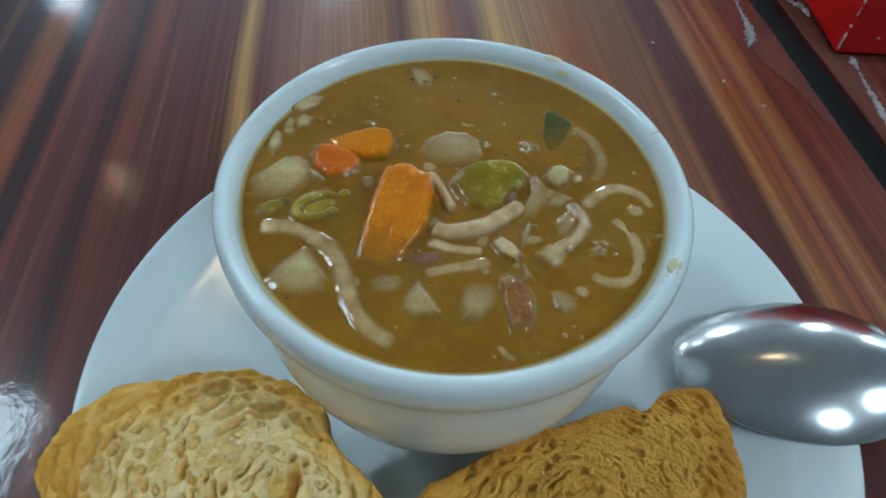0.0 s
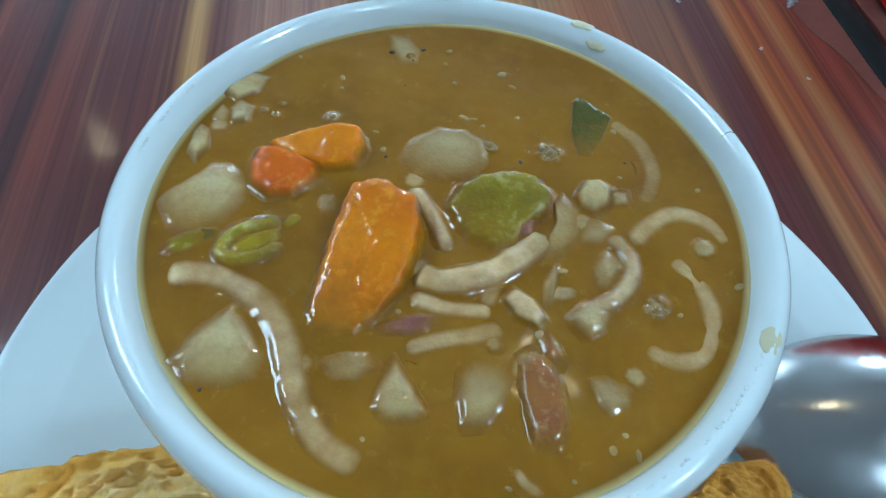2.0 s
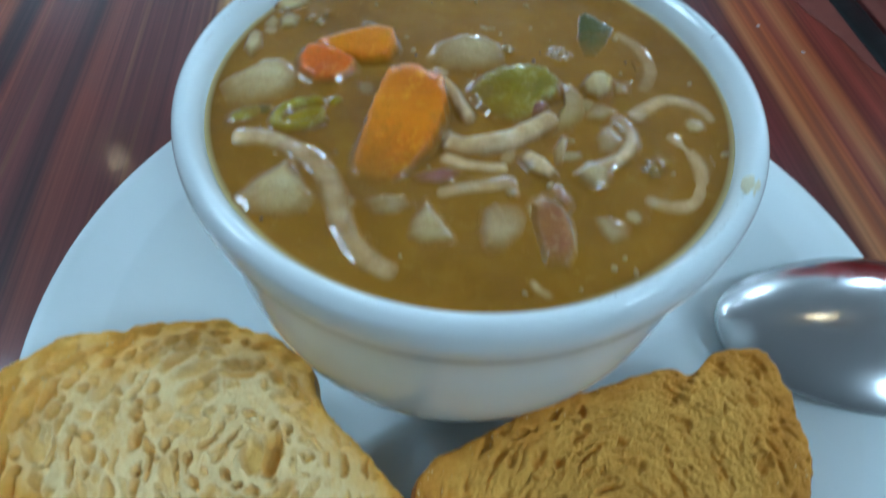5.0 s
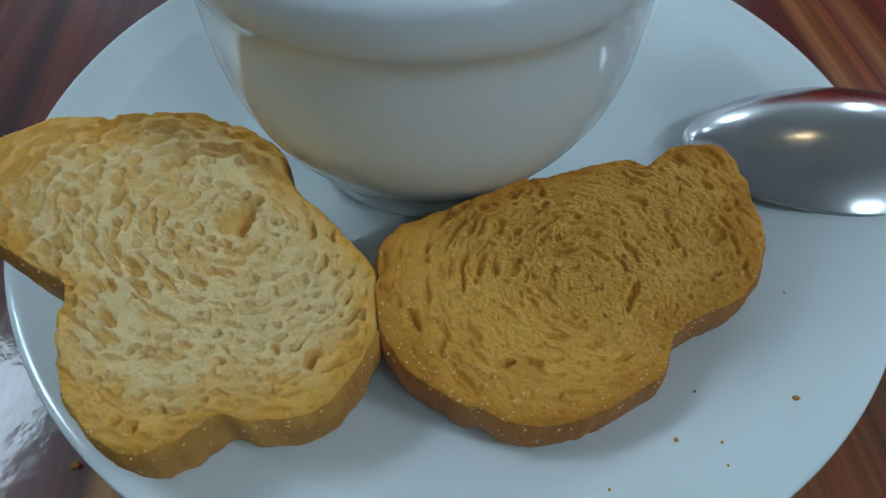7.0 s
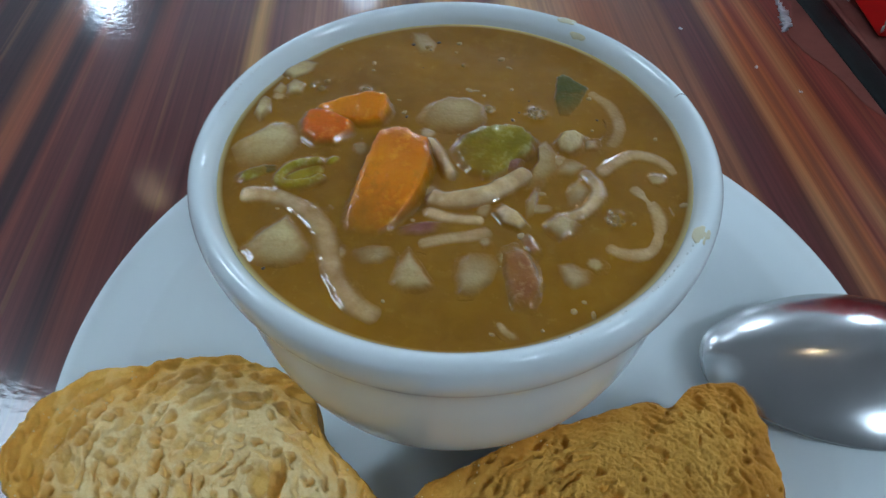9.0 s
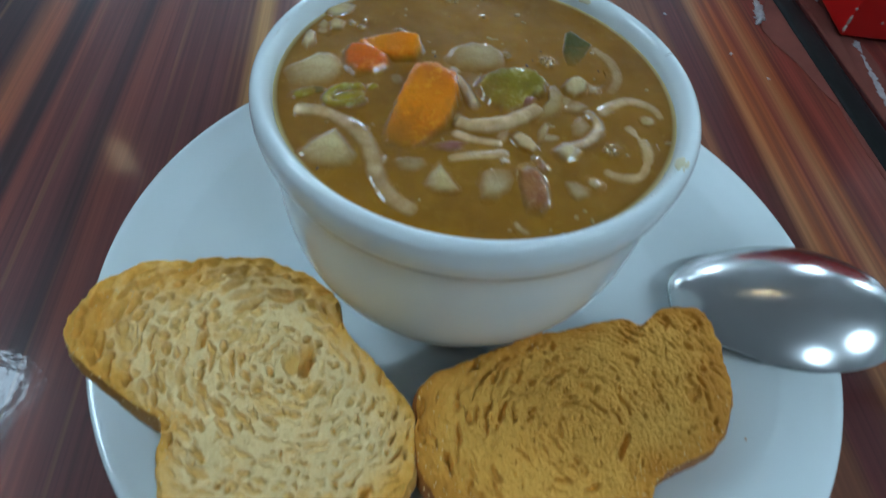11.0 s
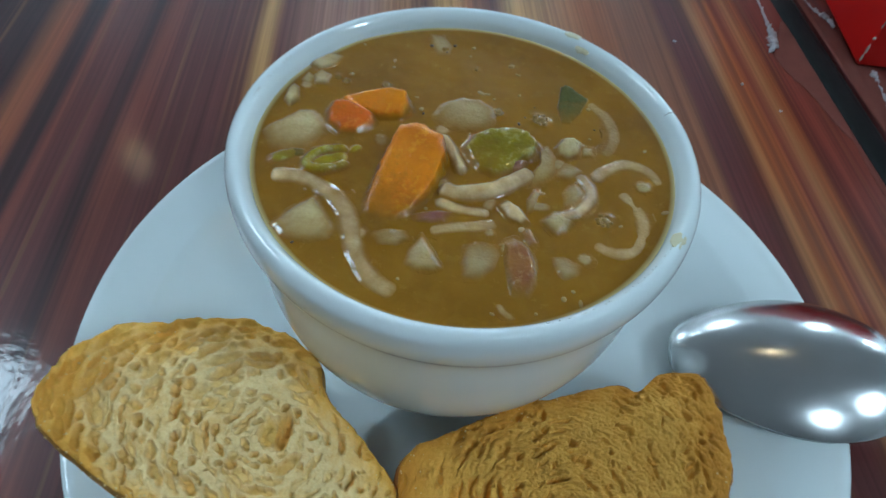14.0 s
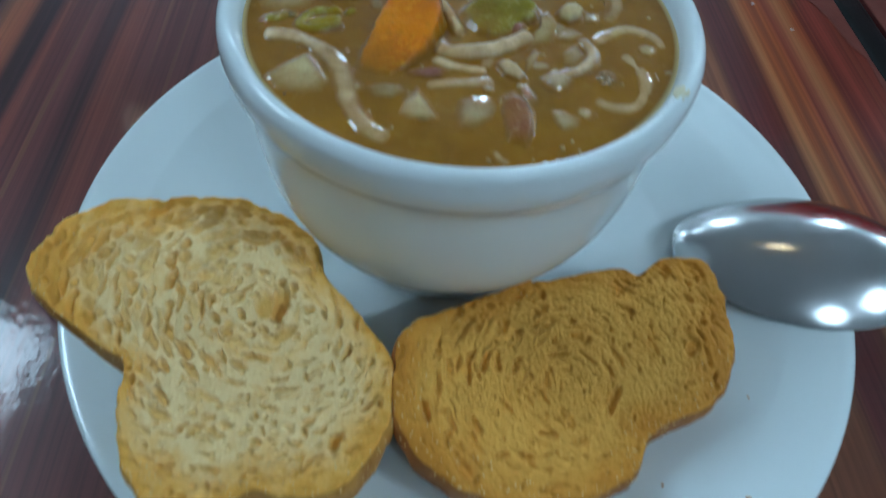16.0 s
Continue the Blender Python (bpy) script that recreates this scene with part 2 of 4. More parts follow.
PASTA = wet_food("cooked_noodle", (0.87, 0.625, 0.35), (0.73, 0.49, 0.23), 400, sss=0.5)
HAM = wet_food("cooked_ham", (0.38, 0.14, 0.048), (0.26, 0.085, 0.025), 600, c_col=(0.52, 0.27, 0.12), sss=0.3)
RED_ONION = wet_food("red_onion_skin", (0.24, 0.065, 0.070), (0.36, 0.15, 0.15), 600)
HERB = wet_food("wilted_herb", (0.060, 0.058, 0.007), (0.115, 0.100, 0.015), 700, sss=0.0)
SPECK = plain_material("ground_pepper", (0.05, 0.03, 0.012), (0.09, 0.04, 0.015), 900, 0.5)
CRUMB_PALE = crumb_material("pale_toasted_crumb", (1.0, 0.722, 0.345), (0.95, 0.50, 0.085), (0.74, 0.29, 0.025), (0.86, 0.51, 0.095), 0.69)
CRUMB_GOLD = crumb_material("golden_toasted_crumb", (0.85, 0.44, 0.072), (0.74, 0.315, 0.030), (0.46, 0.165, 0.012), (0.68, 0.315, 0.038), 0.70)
GRAIN_PALE = plain_material("pale_toasted_grain", (0.92, 0.68, 0.32), (0.80, 0.50, 0.17), 900, 0.6, 0)
CRUST_PALE = crust_material("golden_bread_crust", (0.68, 0.34, 0.060), (0.44, 0.17, 0.025))
CRUST_DARK = crust_material("brown_bread_crust", (0.44, 0.165, 0.028), (0.29, 0.090, 0.014))
RUBBER = plain_material("black_edge_moulding", (0.010, 0.010, 0.010), (0.018, 0.019, 0.019), 120, 0.5, 0.15, spec=0.10)
BOARD = plain_material("bare_pressed_board", (0.22, 0.066, 0.048), (0.13, 0.040, 0.030), 90, 0.8, 0.5, spec=0.12)
CHIP = plain_material("white_chipped_edge", (0.52, 0.50, 0.52), (0.26, 0.22, 0.22), 300, 0.45, 0.4)
CARD_RED = plain_material("red_printed_card", (0.80, 0.012, 0.008), (0.68, 0.009, 0.006), 40, 0.38, 0.03)
CARD_WORN = plain_material("worn_card_core", (0.60, 0.48, 0.42), (0.42, 0.28, 0.24), 400, 0.8, 0.3)
CARD_DARK = plain_material("dark_print", (0.030, 0.024, 0.030), (0.06, 0.05, 0.05), 200, 0.45, 0)
CARD_BLUE = plain_material("blue_print", (0.012, 0.020, 0.22), (0.02, 0.035, 0.30), 200, 0.45, 0)
CARD_YELLOW = plain_material("yellow_print", (0.55, 0.40, 0.015), (0.48, 0.33, 0.015), 200, 0.45, 0)
WALL_PAINT = plain_material("pale_wall_paint", (0.70, 0.71, 0.71), (0.64, 0.65, 0.66), 3, 0.8, 0.05)
DARK_PAINT = plain_material("dark_wall_paint", (0.40, 0.38, 0.36), (0.33, 0.31, 0.30), 3, 0.7, 0.05)
CEILING_PAINT = plain_material("white_ceiling_paint", (0.74, 0.75, 0.75), (0.68, 0.69, 0.70), 3, 0.9, 0.05)
FLOOR_TILE = plain_material("grey_floor", (0.38, 0.36, 0.35), (0.30, 0.29, 0.285), 4, 0.4, 0.05)
STAIN = plain_material("dried_broth", (0.66, 0.62, 0.44), (0.60, 0.52, 0.30), 500, 0.3, 0.1)
LAMP_COOL = lamp_material("cool_lamp_glow", WHITE_LIGHT, LAMP_WHITE)
LAMP_NEAR = lamp_material("bright_cool_lamp_glow", WHITE_LIGHT, LAMP_WHITE * 1.2)
LAMP_WIDE = lamp_material("wide_cool_lamp_glow", WHITE_LIGHT, LAMP_WHITE * 0.36)
LAMP_PANEL = lamp_material("soft_lamp_glow", WHITE_LIGHT, LAMP_SOFT)
LAMP_GOLD = lamp_material("warm_lamp_glow", WARM_LIGHT, LAMP_WARM)


# ---------------------------------------------------------------- mesh helpers
def link(name, bm, mat, parent=None, label="", smooth=True, matrix=None):
    me = bpy.data.meshes.new(name)
    bmesh.ops.recalc_face_normals(bm, faces=bm.faces[:])
    bm.to_mesh(me)
    bm.free()
    me.materials.append(mat)
    if smooth:
        me.polygons.foreach_set("use_smooth", [True] * len(me.polygons))
    ob = new(name, me)
    if parent is not None:
        ob.parent = parent
    if matrix is not None:
        ob.matrix_basis = matrix
    return tagged(ob, label)


def part(name, bm, mat, parent, label="", smooth=True, matrix=None):
    return link(name, bm, mat, parent, label, smooth, matrix)


def empty(name, matrix, label, category, group="", kind=""):
    ob = new(name)
    ob.matrix_basis = matrix
    ob.empty_display_size = 0.01
    return tagged(ob, label, category, group, kind)


def rings_mesh(rings, close_first=True, close_last=True):
    """A bmesh skinned over rings of equal length (lists of points); a ring of one point closes to a tip."""
    bm = bmesh.new()
    rows = [[bm.verts.new(p) for p in r] for r in rings]
    for a, b in zip(rows, rows[1:]):
        n = max(len(a), len(b))
        for i in range(n):
            j = (i + 1) % n
            if len(a) == 1:
                bm.faces.new((a[0], b[i], b[j]))
            elif len(b) == 1:
                bm.faces.new((a[i], a[j], b[0]))
            else:
                bm.faces.new((a[i], a[j], b[j], b[i]))
    if close_first and len(rows[0]) > 2:
        bm.faces.new(rows[0][::-1])
    if close_last and len(rows[-1]) > 2:
        bm.faces.new(rows[-1])
    return bm


def lathe(profile, segments=96, cap=True):
    rings = []
    for r, z in profile:
        rings.append([(0, 0, z)] if r < 1e-6 else
                     [(r * math.cos(2 * math.pi * i / segments), r * math.sin(2 * math.pi * i / segments), z) for i in range(segments)])
    return rings_mesh(rings, cap, cap)


def spline(points, steps=6, closed=False):
    """Catmull-Rom curve through a few control points."""
    p = [Vector(q) for q in points]
    n = len(p)
    out = []
    for i in range(n if closed else n - 1):
        if closed:
            a, b, c, d = p[i - 1], p[i], p[(i + 1) % n], p[(i + 2) % n]
        else:
            a, b, c, d = p[max(i - 1, 0)], p[i], p[i + 1], p[min(i + 2, n - 1)]
        for k in range(steps):
            s = k / steps
            out.append(0.5 * (2 * b + (c - a) * s + (2 * a - 5 * b + 4 * c - d) * s * s + (3 * b - a - 3 * c + d) * s ** 3))
    if not closed:
        out.append(p[-1])
    return out


def smooth_profile(points, steps=6):
    return [(max(q.x, 0.0), q.y) for q in spline([(r, z, 0) for r, z in points], steps)]


def box_mesh(sx, sy, sz, bevel=0.0, segments=2, base=0.0):
    bm = bmesh.new()
    bmesh.ops.create_cube(bm, size=1)
    bmesh.ops.scale(bm, vec=(sx, sy, sz), verts=bm.verts)
    bmesh.ops.translate(bm, vec=(0, 0, base + sz / 2), verts=bm.verts)
    if bevel:
        bmesh.ops.bevel(bm, geom=bm.edges[:], offset=bevel, segments=segments, affect="EDGES", profile=0.5)
    return bm


def fbm(x, y, z=0.0, octaves=3):
    return noise.fractal(Vector((x, y, z)), 1.0, 2.0, octaves, noise_basis="PERLIN_ORIGINAL")


# ---------------------------------------------------------------- room
def slab(name, sx, sy, sz, mat, at, kind="structure", label="", category=""):
    return tagged(link(name, box_mesh(sx, sy, sz), mat, smooth=False, matrix=pose(*at)), label, category, "", kind)


X0, X1, Y0, Y1, FLOOR, TOP = -4.6, 3.6, -3.4, 5.2, -0.75, 1.95
slab("floor", X1 - X0, Y1 - Y0, 0.1, FLOOR_TILE, ((X0 + X1) / 2, (Y0 + Y1) / 2, FLOOR - 0.1), label="plain grey restaurant floor under the tables", category="floor")
slab("ceiling", X1 - X0, Y1 - Y0, 0.1, CEILING_PAINT, ((X0 + X1) / 2, (Y0 + Y1) / 2, TOP), label="plain white painted ceiling with lamps", category="ceiling")
slab("wall_north", X1 - X0, 0.1, TOP - FLOOR, WALL_PAINT, ((X0 + X1) / 2, Y1 + 0.05, FLOOR), label="plain pale painted restaurant wall", category="wall")
# unseen wall, darker than the others so that less light bounces from the south
slab("wall_south", X1 - X0, 0.1, TOP - FLOOR, DARK_PAINT, ((X0 + X1) / 2, Y0 - 0.05, FLOOR), label="plain unseen restaurant wall, painted dark to cut bounced light", category="wall")
slab("wall_west", 0.1, Y1 - Y0, TOP - FLOOR, WALL_PAINT, (X0 - 0.05, (Y0 + Y1) / 2, FLOOR), label="plain pale painted restaurant wall", category="wall")
slab("wall_east", 0.1, Y1 - Y0, TOP - FLOOR, WALL_PAINT, (X1 + 0.05, (Y0 + Y1) / 2, FLOOR), label="plain pale painted restaurant wall", category="wall")


def ceiling_lamp(x, y, sx, sy, glow, label, turn=0.0):
    lamp = empty("ceiling_lamp", pose(x, y, TOP, 0, 0, turn), label, "lamp", "lamps on the ceiling")
    part("housing", box_mesh(sx + 0.06, sy + 0.06, 0.05, 0.006, 2, -0.05), CEILING_PAINT, lamp, "white metal housing", False)
    part("diffuser", box_mesh(sx, sy, 0.02, 0.004, 2, -0.072), glow, lamp, "glowing plastic diffuser", False)
    return lamp


COOL_LABEL = "cool white fluorescent ceiling lamp, switched on"
ceiling_lamp(-1.86, 0.11, 0.80, 0.70, LAMP_WIDE, "wide soft cool white ceiling lamp, switched on")
ceiling_lamp(-1.58, 3.42, 0.14, 0.20, LAMP_COOL, COOL_LABEL)
ceiling_lamp(-2.95, 2.75, 0.13, 0.19, LAMP_COOL, COOL_LABEL)
ceiling_lamp(2.05, -0.23, 0.40, 0.34, LAMP_NEAR, COOL_LABEL)
# added fill lamps, out of view, that raise the room's bounced light
for px, py in ((-3.4, 4.9), (-1.0, 4.9), (1.4, 4.9), (3.2, 4.9)):
    ceiling_lamp(px, py, 0.30, 0.60, LAMP_PANEL, "long cool white fill lamp on the ceiling, added out of view")
ceiling_lamp(1.25, -1.05, 0.20, 0.22, LAMP_PANEL, "cool white ceiling lamp, switched on")
for px, py, size in ((-1.78, 1.45, 0.024), (0.13, 0.81, 0.055)):
    ceiling_lamp(px, py, size, size, LAMP_GOLD, "small warm yellow ceiling lamp, switched on")


# ---------------------------------------------------------------- tables
TURN = pose(0, 0, 0, 0, 0, GRAIN)
EDGE = 0.1768                      # where the near table's top ends, across the grain


def table(name, x0, x1, y0, y1, trim_at, label, shift=0.0):
    t = empty(name, TURN, label, "table")
    bm = box_mesh(x1 - x0, y1 - y0, 0.025, 0.0006, 1, -0.025)
    bmesh.ops.translate(bm, vec=((x0 + x1) / 2 - shift, (y0 + y1) / 2, 0), verts=bm.verts)
    part("tabletop", bm, WOOD, t, "glossy striped red-brown wood laminate", False, pose(shift, 0, 0))
    # rounded black edge moulding with a thin lip
    if trim_at:
        prof = [(0.0, -0.026), (0.0118, -0.026), (0.0134, -0.020), (0.0138, -0.006), (0.0132, -0.0018), (0.0116, 0.0004), (0.0094, 0.0013), (0.0070, 0.0014), (0.0022, 0.0012), (0.0, 0.0004)]
        bm = rings_mesh([[(x, y, z) for x, z in prof] for y in (y0, y1)])
        part("edge_moulding", bm, RUBBER, t, "black rubber edge moulding", True, pose(trim_at, 0, 0))
    part("pedestal", lathe([(0.05, FLOOR + 0.03), (0.04, FLOOR + 0.06), (0.035, -0.03), (0.06, -0.026)], 24), RUBBER, t, "dark metal pedestal", True,
         pose((x0 + x1) / 2, (y0 + y1) / 2, 0))
    part("foot", lathe([(0.0, FLOOR), (0.24, FLOOR), (0.24, FLOOR + 0.012), (0.06, FLOOR + 0.035), (0.0, FLOOR + 0.035)], 32), RUBBER, t, "round metal foot", True,
         pose((x0 + x1) / 2, (y0 + y1) / 2, 0))
    return t


table("restaurant_table", -0.62, EDGE, -0.40, 0.75, EDGE, "restaurant table with a striped red-brown laminate top")
table("neighbour_table", EDGE + 0.0146, EDGE + 0.80, -0.45, 0.75, 0, "second laminate table pushed against the first, chipped at its edge", 0.32)


def flake(name, pts, mat, thick, label, category, z=0.0):
    """A thin ragged flake from a short outline, in the table's own axes."""
    out = spline([(x, y, 0) for x, y in pts], 5, True)
    c = sum(out, Vector()) / len(out)
    rag = [q + (q - c).normalized() * 0.0008 * fbm(q.x * 900, q.y * 900) for q in out]
    rings = [[(q.x, q.y, z) for q in rag], [(q.x, q.y, z + thick * 0.6) for q in rag],
             [(c.x + (q.x - c.x) * 0.9, c.y + (q.y - c.y) * 0.9, z + thick) for q in rag]]
    return tagged(link(name, rings_mesh(rings), mat, matrix=TURN), label, category, "", "structure")


BARE = "worn bare board where the laminate has chipped along the edge"
flake("worn_edge", [(0.1764, 0.178), (0.1764, 0.140), (0.1764, 0.095), (0.1745, 0.095), (0.1715, 0.104), (0.1695, 0.118), (0.1672, 0.127), (0.1640, 0.136), (0.1608, 0.150), (0.1640, 0.160), (0.1690, 0.168), (0.1735, 0.178)], BOARD, 0.0003, BARE, "table edge")
flake("worn_edge", [(0.1764, 0.092), (0.1764, 0.030), (0.1752, 0.030), (0.1738, 0.060), (0.1742, 0.085)], BOARD, 0.0003, BARE, "table edge")
flake("worn_edge", [(0.1915, 0.300), (0.1965, 0.290), (0.1975, 0.262), (0.1950, 0.235), (0.1985, 0.205), (0.2010, 0.170), (0.2080, 0.140), (0.2065, 0.110), (0.1980, 0.080), (0.1915, 0.085)], BOARD, 0.0003, BARE, "table edge")
WHITE = "white chipped sliver of laminate at the table edge"


def sliver(points, widths, mat, thick, label, seed, z=0.0, category="chip"):
    """A thin ragged strip of broken laminate along a few points, in the table's own axes."""
    path = spline([(x, y, 0) for x, y in points], 24)
    m = len(path)
    rings = []
    for i, p in enumerate(path):
        d = (path[min(i + 1, m - 1)] - path[max(i - 1, 0)]).normalized()
        side = Vector((-d.y, d.x, 0))
        w = float(np.interp(i / (m - 1), np.linspace(0, 1, len(widths)), widths)) / 2
        w *= max(0.25, 1 + 1.0 * fbm(p.x * 420, p.y * 420, seed, 4))
        p = p + side * 0.0006 * fbm(p.x * 420, p.y * 420, seed + 5, 4)
        h = thick * (1 + 0.9 * fbm(p.x * 500, p.y * 500, seed + 9, 2))
        rings.append([p + side * w + Vector((0, 0, z)), p + side * w * 0.6 + Vector((0, 0, z + h)), p - side * w * 0.6 + Vector((0, 0, z + h * 0.8)), p - side * w + Vector((0, 0, z))])
    return tagged(link("laminate_chip" if mat is CHIP else "worn_edge", rings_mesh(rings), mat, matrix=TURN), label, category, "", "structure")


sliver([(0.1718, 0.300), (0.1720, 0.279), (0.1716, 0.262)], (0.0030, 0.0016, 0.0008), CHIP, 0.0008, WHITE, 1)
sliver([(0.1899, 0.300), (0.1918, 0.2777), (0.1928, 0.2655), (0.1923, 0.2470)], (0.0024, 0.0016, 0.0030, 0.0012), CHIP, 0.0010, WHITE, 2)
sliver([(0.1919, 0.2283), (0.1948, 0.2211), (0.1962, 0.2150)], (0.0012, 0.0034, 0.0018), CHIP, 0.0012, WHITE, 3)
sliver([(0.1962, 0.2150), (0.1965, 0.2080), (0.1952, 0.1998), (0.1965, 0.1915)], (0.0014, 0.0007, 0.0007, 0.0012), CHIP, 0.0007, WHITE, 4)
sliver([(0.1962, 0.1925), (0.1985, 0.1880), (0.2006, 0.1842), (0.2004, 0.1770)], (0.0010, 0.0030, 0.0040, 0.0008), CHIP, 0.0014, WHITE, 5)
sliver([(0.2050, 0.1425), (0.2044, 0.1385), (0.2040, 0.1350)], (0.0028, 0.0034, 0.0010), CHIP, 0.0010, WHITE, 6)
sliver([(0.2040, 0.1350), (0.2028, 0.1285), (0.2017, 0.1220), (0.2010, 0.1151)], (0.0006, 0.0008, 0.0016, 0.0028), CHIP, 0.0008, WHITE, 7)
sliver([(0.2010, 0.1140), (0.1995, 0.1056), (0.1981, 0.0964), (0.1972, 0.0860)], (0.0028, 0.0036, 0.0026, 0.0008), CHIP, 0.0010, WHITE, 8)
sliver([(0.1702, 0.2160), (0.1691, 0.2005), (0.1683, 0.1897), (0.1668, 0.1760)], (0.0003, 0.0007, 0.0009, 0.0016), CHIP, 0.0008, WHITE, 9)
sliver([(0.1668, 0.1760), (0.1655, 0.1670), (0.1632, 0.1595), (0.1596, 0.1540)], (0.0016, 0.0034, 0.0040, 0.0006), CHIP, 0.0014, WHITE, 10)
for nx, ny in ((0.1384, 0.1298), (0.1150, 0.1600), (0.1495, 0.1120), (0.1010, 0.2250)):
    flake("laminate_chip", [(nx - 0.0008, ny - 0.0003), (nx, ny + 0.0009), (nx + 0.0008, ny), (nx, ny - 0.0008)], CHIP, 0.0003, "tiny pale nick in the laminate", "chip")


# ---------------------------------------------------------------- red card box on the second table
def card_box():
    ux, uy = -0.2379, 0.9713                       # along its long face
    turn = math.degrees(math.atan2(uy, ux)) - 90
    box = empty("card_box", pose(0.1327, 0.2069, 0.0012, 0, 0, turn), "red printed card box with white worn edges, standing on the table", "box")
    w, l, h = 0.11, 0.268, 0.095                     # local x: short face, local y: long face
    part("body", box_mesh(w, l, h, 0.0012, 2), CARD_RED, box, "glossy red card", True, pose(w / 2, l / 2, 0))
    rng = random.Random(5)
    bm = bmesh.new()
    z = 0.004
    while z < h - 0.006:
        s = rng.uniform(0.0015, 0.006)
        if rng.random() < 0.75:
            r = rng.uniform(0.0003, 0.0008)
            bmesh.ops.create_icosphere(bm, subdivisions=1, radius=1, matrix=pose(0.0003, 0.0003, z) @ Matrix.Diagonal((r, r, s * 0.5, 1)))
        z += s
    for _ in range(14):
        bmesh.ops.create_icosphere(bm, subdivisions=1, radius=rng.uniform(0.0003, 0.0007), matrix=pose(rng.uniform(0.003, 0.08), 0.0, rng.uniform(0.004, 0.1)))
    tagged(part("worn_edge", bm, CARD_WORN, box, "white scuffs along the fold", True), kind="stuff")
    # printed emblem on the long face: dark ground, blue bars and one yellow stroke that curves up
    part("emblem", box_mesh(0.0006, 0.082, 0.020, 0, 1), CARD_DARK, box, "dark printed lettering ground", False, pose(-0.0002, 0.098, 0.0075))
    for i, (wide, tall) in enumerate(((0.0080, 0.0115), (0.0062, 0.0135), (0.0086, 0.0115), (0.0070, 0.0110), (0.0092, 0.0115), (0.0076, 0.0120))):
        part("emblem_bar", box_mesh(0.0006, wide, tall, 0.0002, 1), CARD_BLUE, box, "blue printed bar", False, pose(-0.0005, 0.0655 + 0.0120 * i, 0.0115, 0, 0, 0) @ pose(0, 0, 0, 6 - 2 * i))
    rings = []
    for p in spline([(0, 0.0565, 0.010), (0, 0.0572, 0.028), (0, 0.0590, 0.046), (0, 0.0680, 0.060), (0, 0.0860, 0.068)], 8):
        w = 0.0017
        rings.append([(-0.0008, p.y - w, p.z), (-0.0008, p.y + w * 0.7, p.z + w), (0.0004, p.y + w * 0.7, p.z + w), (0.0004, p.y - w, p.z)])
    part("emblem_stroke", rings_mesh(rings), CARD_YELLOW, box, "yellow printed stroke", False)
    return box


card_box()


# ---------------------------------------------------------------- plate and cup
plate_prof = [(0.0, WELL_Z), (0.030, WELL_Z), (0.054, WELL_Z), (0.060, WELL_Z + 0.0004), (0.068, WELL_Z + 0.0021), (0.078, WELL_Z + 0.0050), (0.0835, WELL_Z + 0.0067), (0.0862, WELL_Z + 0.0071), (0.094, WELL_Z + 0.0080),
              (0.0975, WELL_Z + 0.0088), (0.0992, WELL_Z + 0.0086), (0.0996, WELL_Z + 0.0078), (0.0988, WELL_Z + 0.0066), (0.090, WELL_Z + 0.0034), (0.074, WELL_Z - 0.0034),
              (0.064, 0.0060), (0.061, 0.0012), (0.059, 0.0), (0.056, 0.0), (0.0545, 0.0014), (0.053, 0.0060), (0.040, 0.0075), (0.0, 0.0075)]
plate = tagged(link("plate", lathe(smooth_profile(plate_prof, 5), 160), CERAMIC, matrix=pose(CX, CY, 0)),
               "round white glazed ceramic plate on the wooden table", "plate")

cup_prof = [(0.0, 0.0165), (0.024, 0.0165), (0.0262, 0.0152), (0.0290, 0.0150), (0.0302, 0.0165), (0.0310, 0.0200), (0.0345, 0.0262), (0.0390, 0.0325), (0.0425, 0.0395), (0.0446, 0.0480),
            (0.0455, 0.0580), (0.0457, 0.0655), (0.0461, 0.0690), (0.0469, 0.0712), (0.0481, 0.0735), (0.0487, 0.0765), (0.0487, 0.0790), (0.0483, 0.0808), (0.0472, 0.0820), (0.0459, 0.0820),
            (0.0447, 0.0806), (0.0441, 0.0788), (0.0437, 0.0750), (0.0425, 0.0600), (0.0405, 0.0440), (0.0360, 0.0320), (0.0250, 0.0230), (0.0, 0.0215)]
cup = empty("soup_cup", pose(0, 0, 0), "white ceramic soup cup with a thick rolled rim, on the plate", "cup")
cup_line = smooth_profile(cup_prof, 5)
for cup_part, first, last in (("foot", 0, 20), ("body", 20, 60), ("rim", 60, 110), ("inner_wall", 110, len(cup_line) - 1)):
    part(cup_part, lathe(cup_line[first:last + 1], 160, False), CERAMIC, cup)


def dried_drop(name, ang, r, z, a, b, tilt, label):
    """A thin dried smear that follows the rim."""
    rings = [[(k * a * math.cos(q) * (1 + 0.6 * fbm(math.cos(q) * 2 + ang, math.sin(q) * 2)), k * b * math.sin(q), 0.00005 * h) for q in np.linspace(0, 2 * math.pi, 20, endpoint=False)]
             for k, h in ((1, -1.2), (0.9, 0.8), (0.5, 1.1))] + [[(0, 0, 0.0003)]]
    return tagged(link(name, rings_mesh(rings), STAIN, matrix=pose(0, 0, 0, 0, 0, ang) @ pose(r, 0, z, 0, tilt, 0)), label, "stain")


dried_drop("broth_stain", -14, 0.0462, 0.0821, 0.0014, 0.0022, 2, "dried ochre broth drop on the cup's rim")
dried_drop("broth_stain", 74, 0.0466, 0.0821, 0.0011, 0.0024, 2, "dried ochre broth drop on the cup's rim")
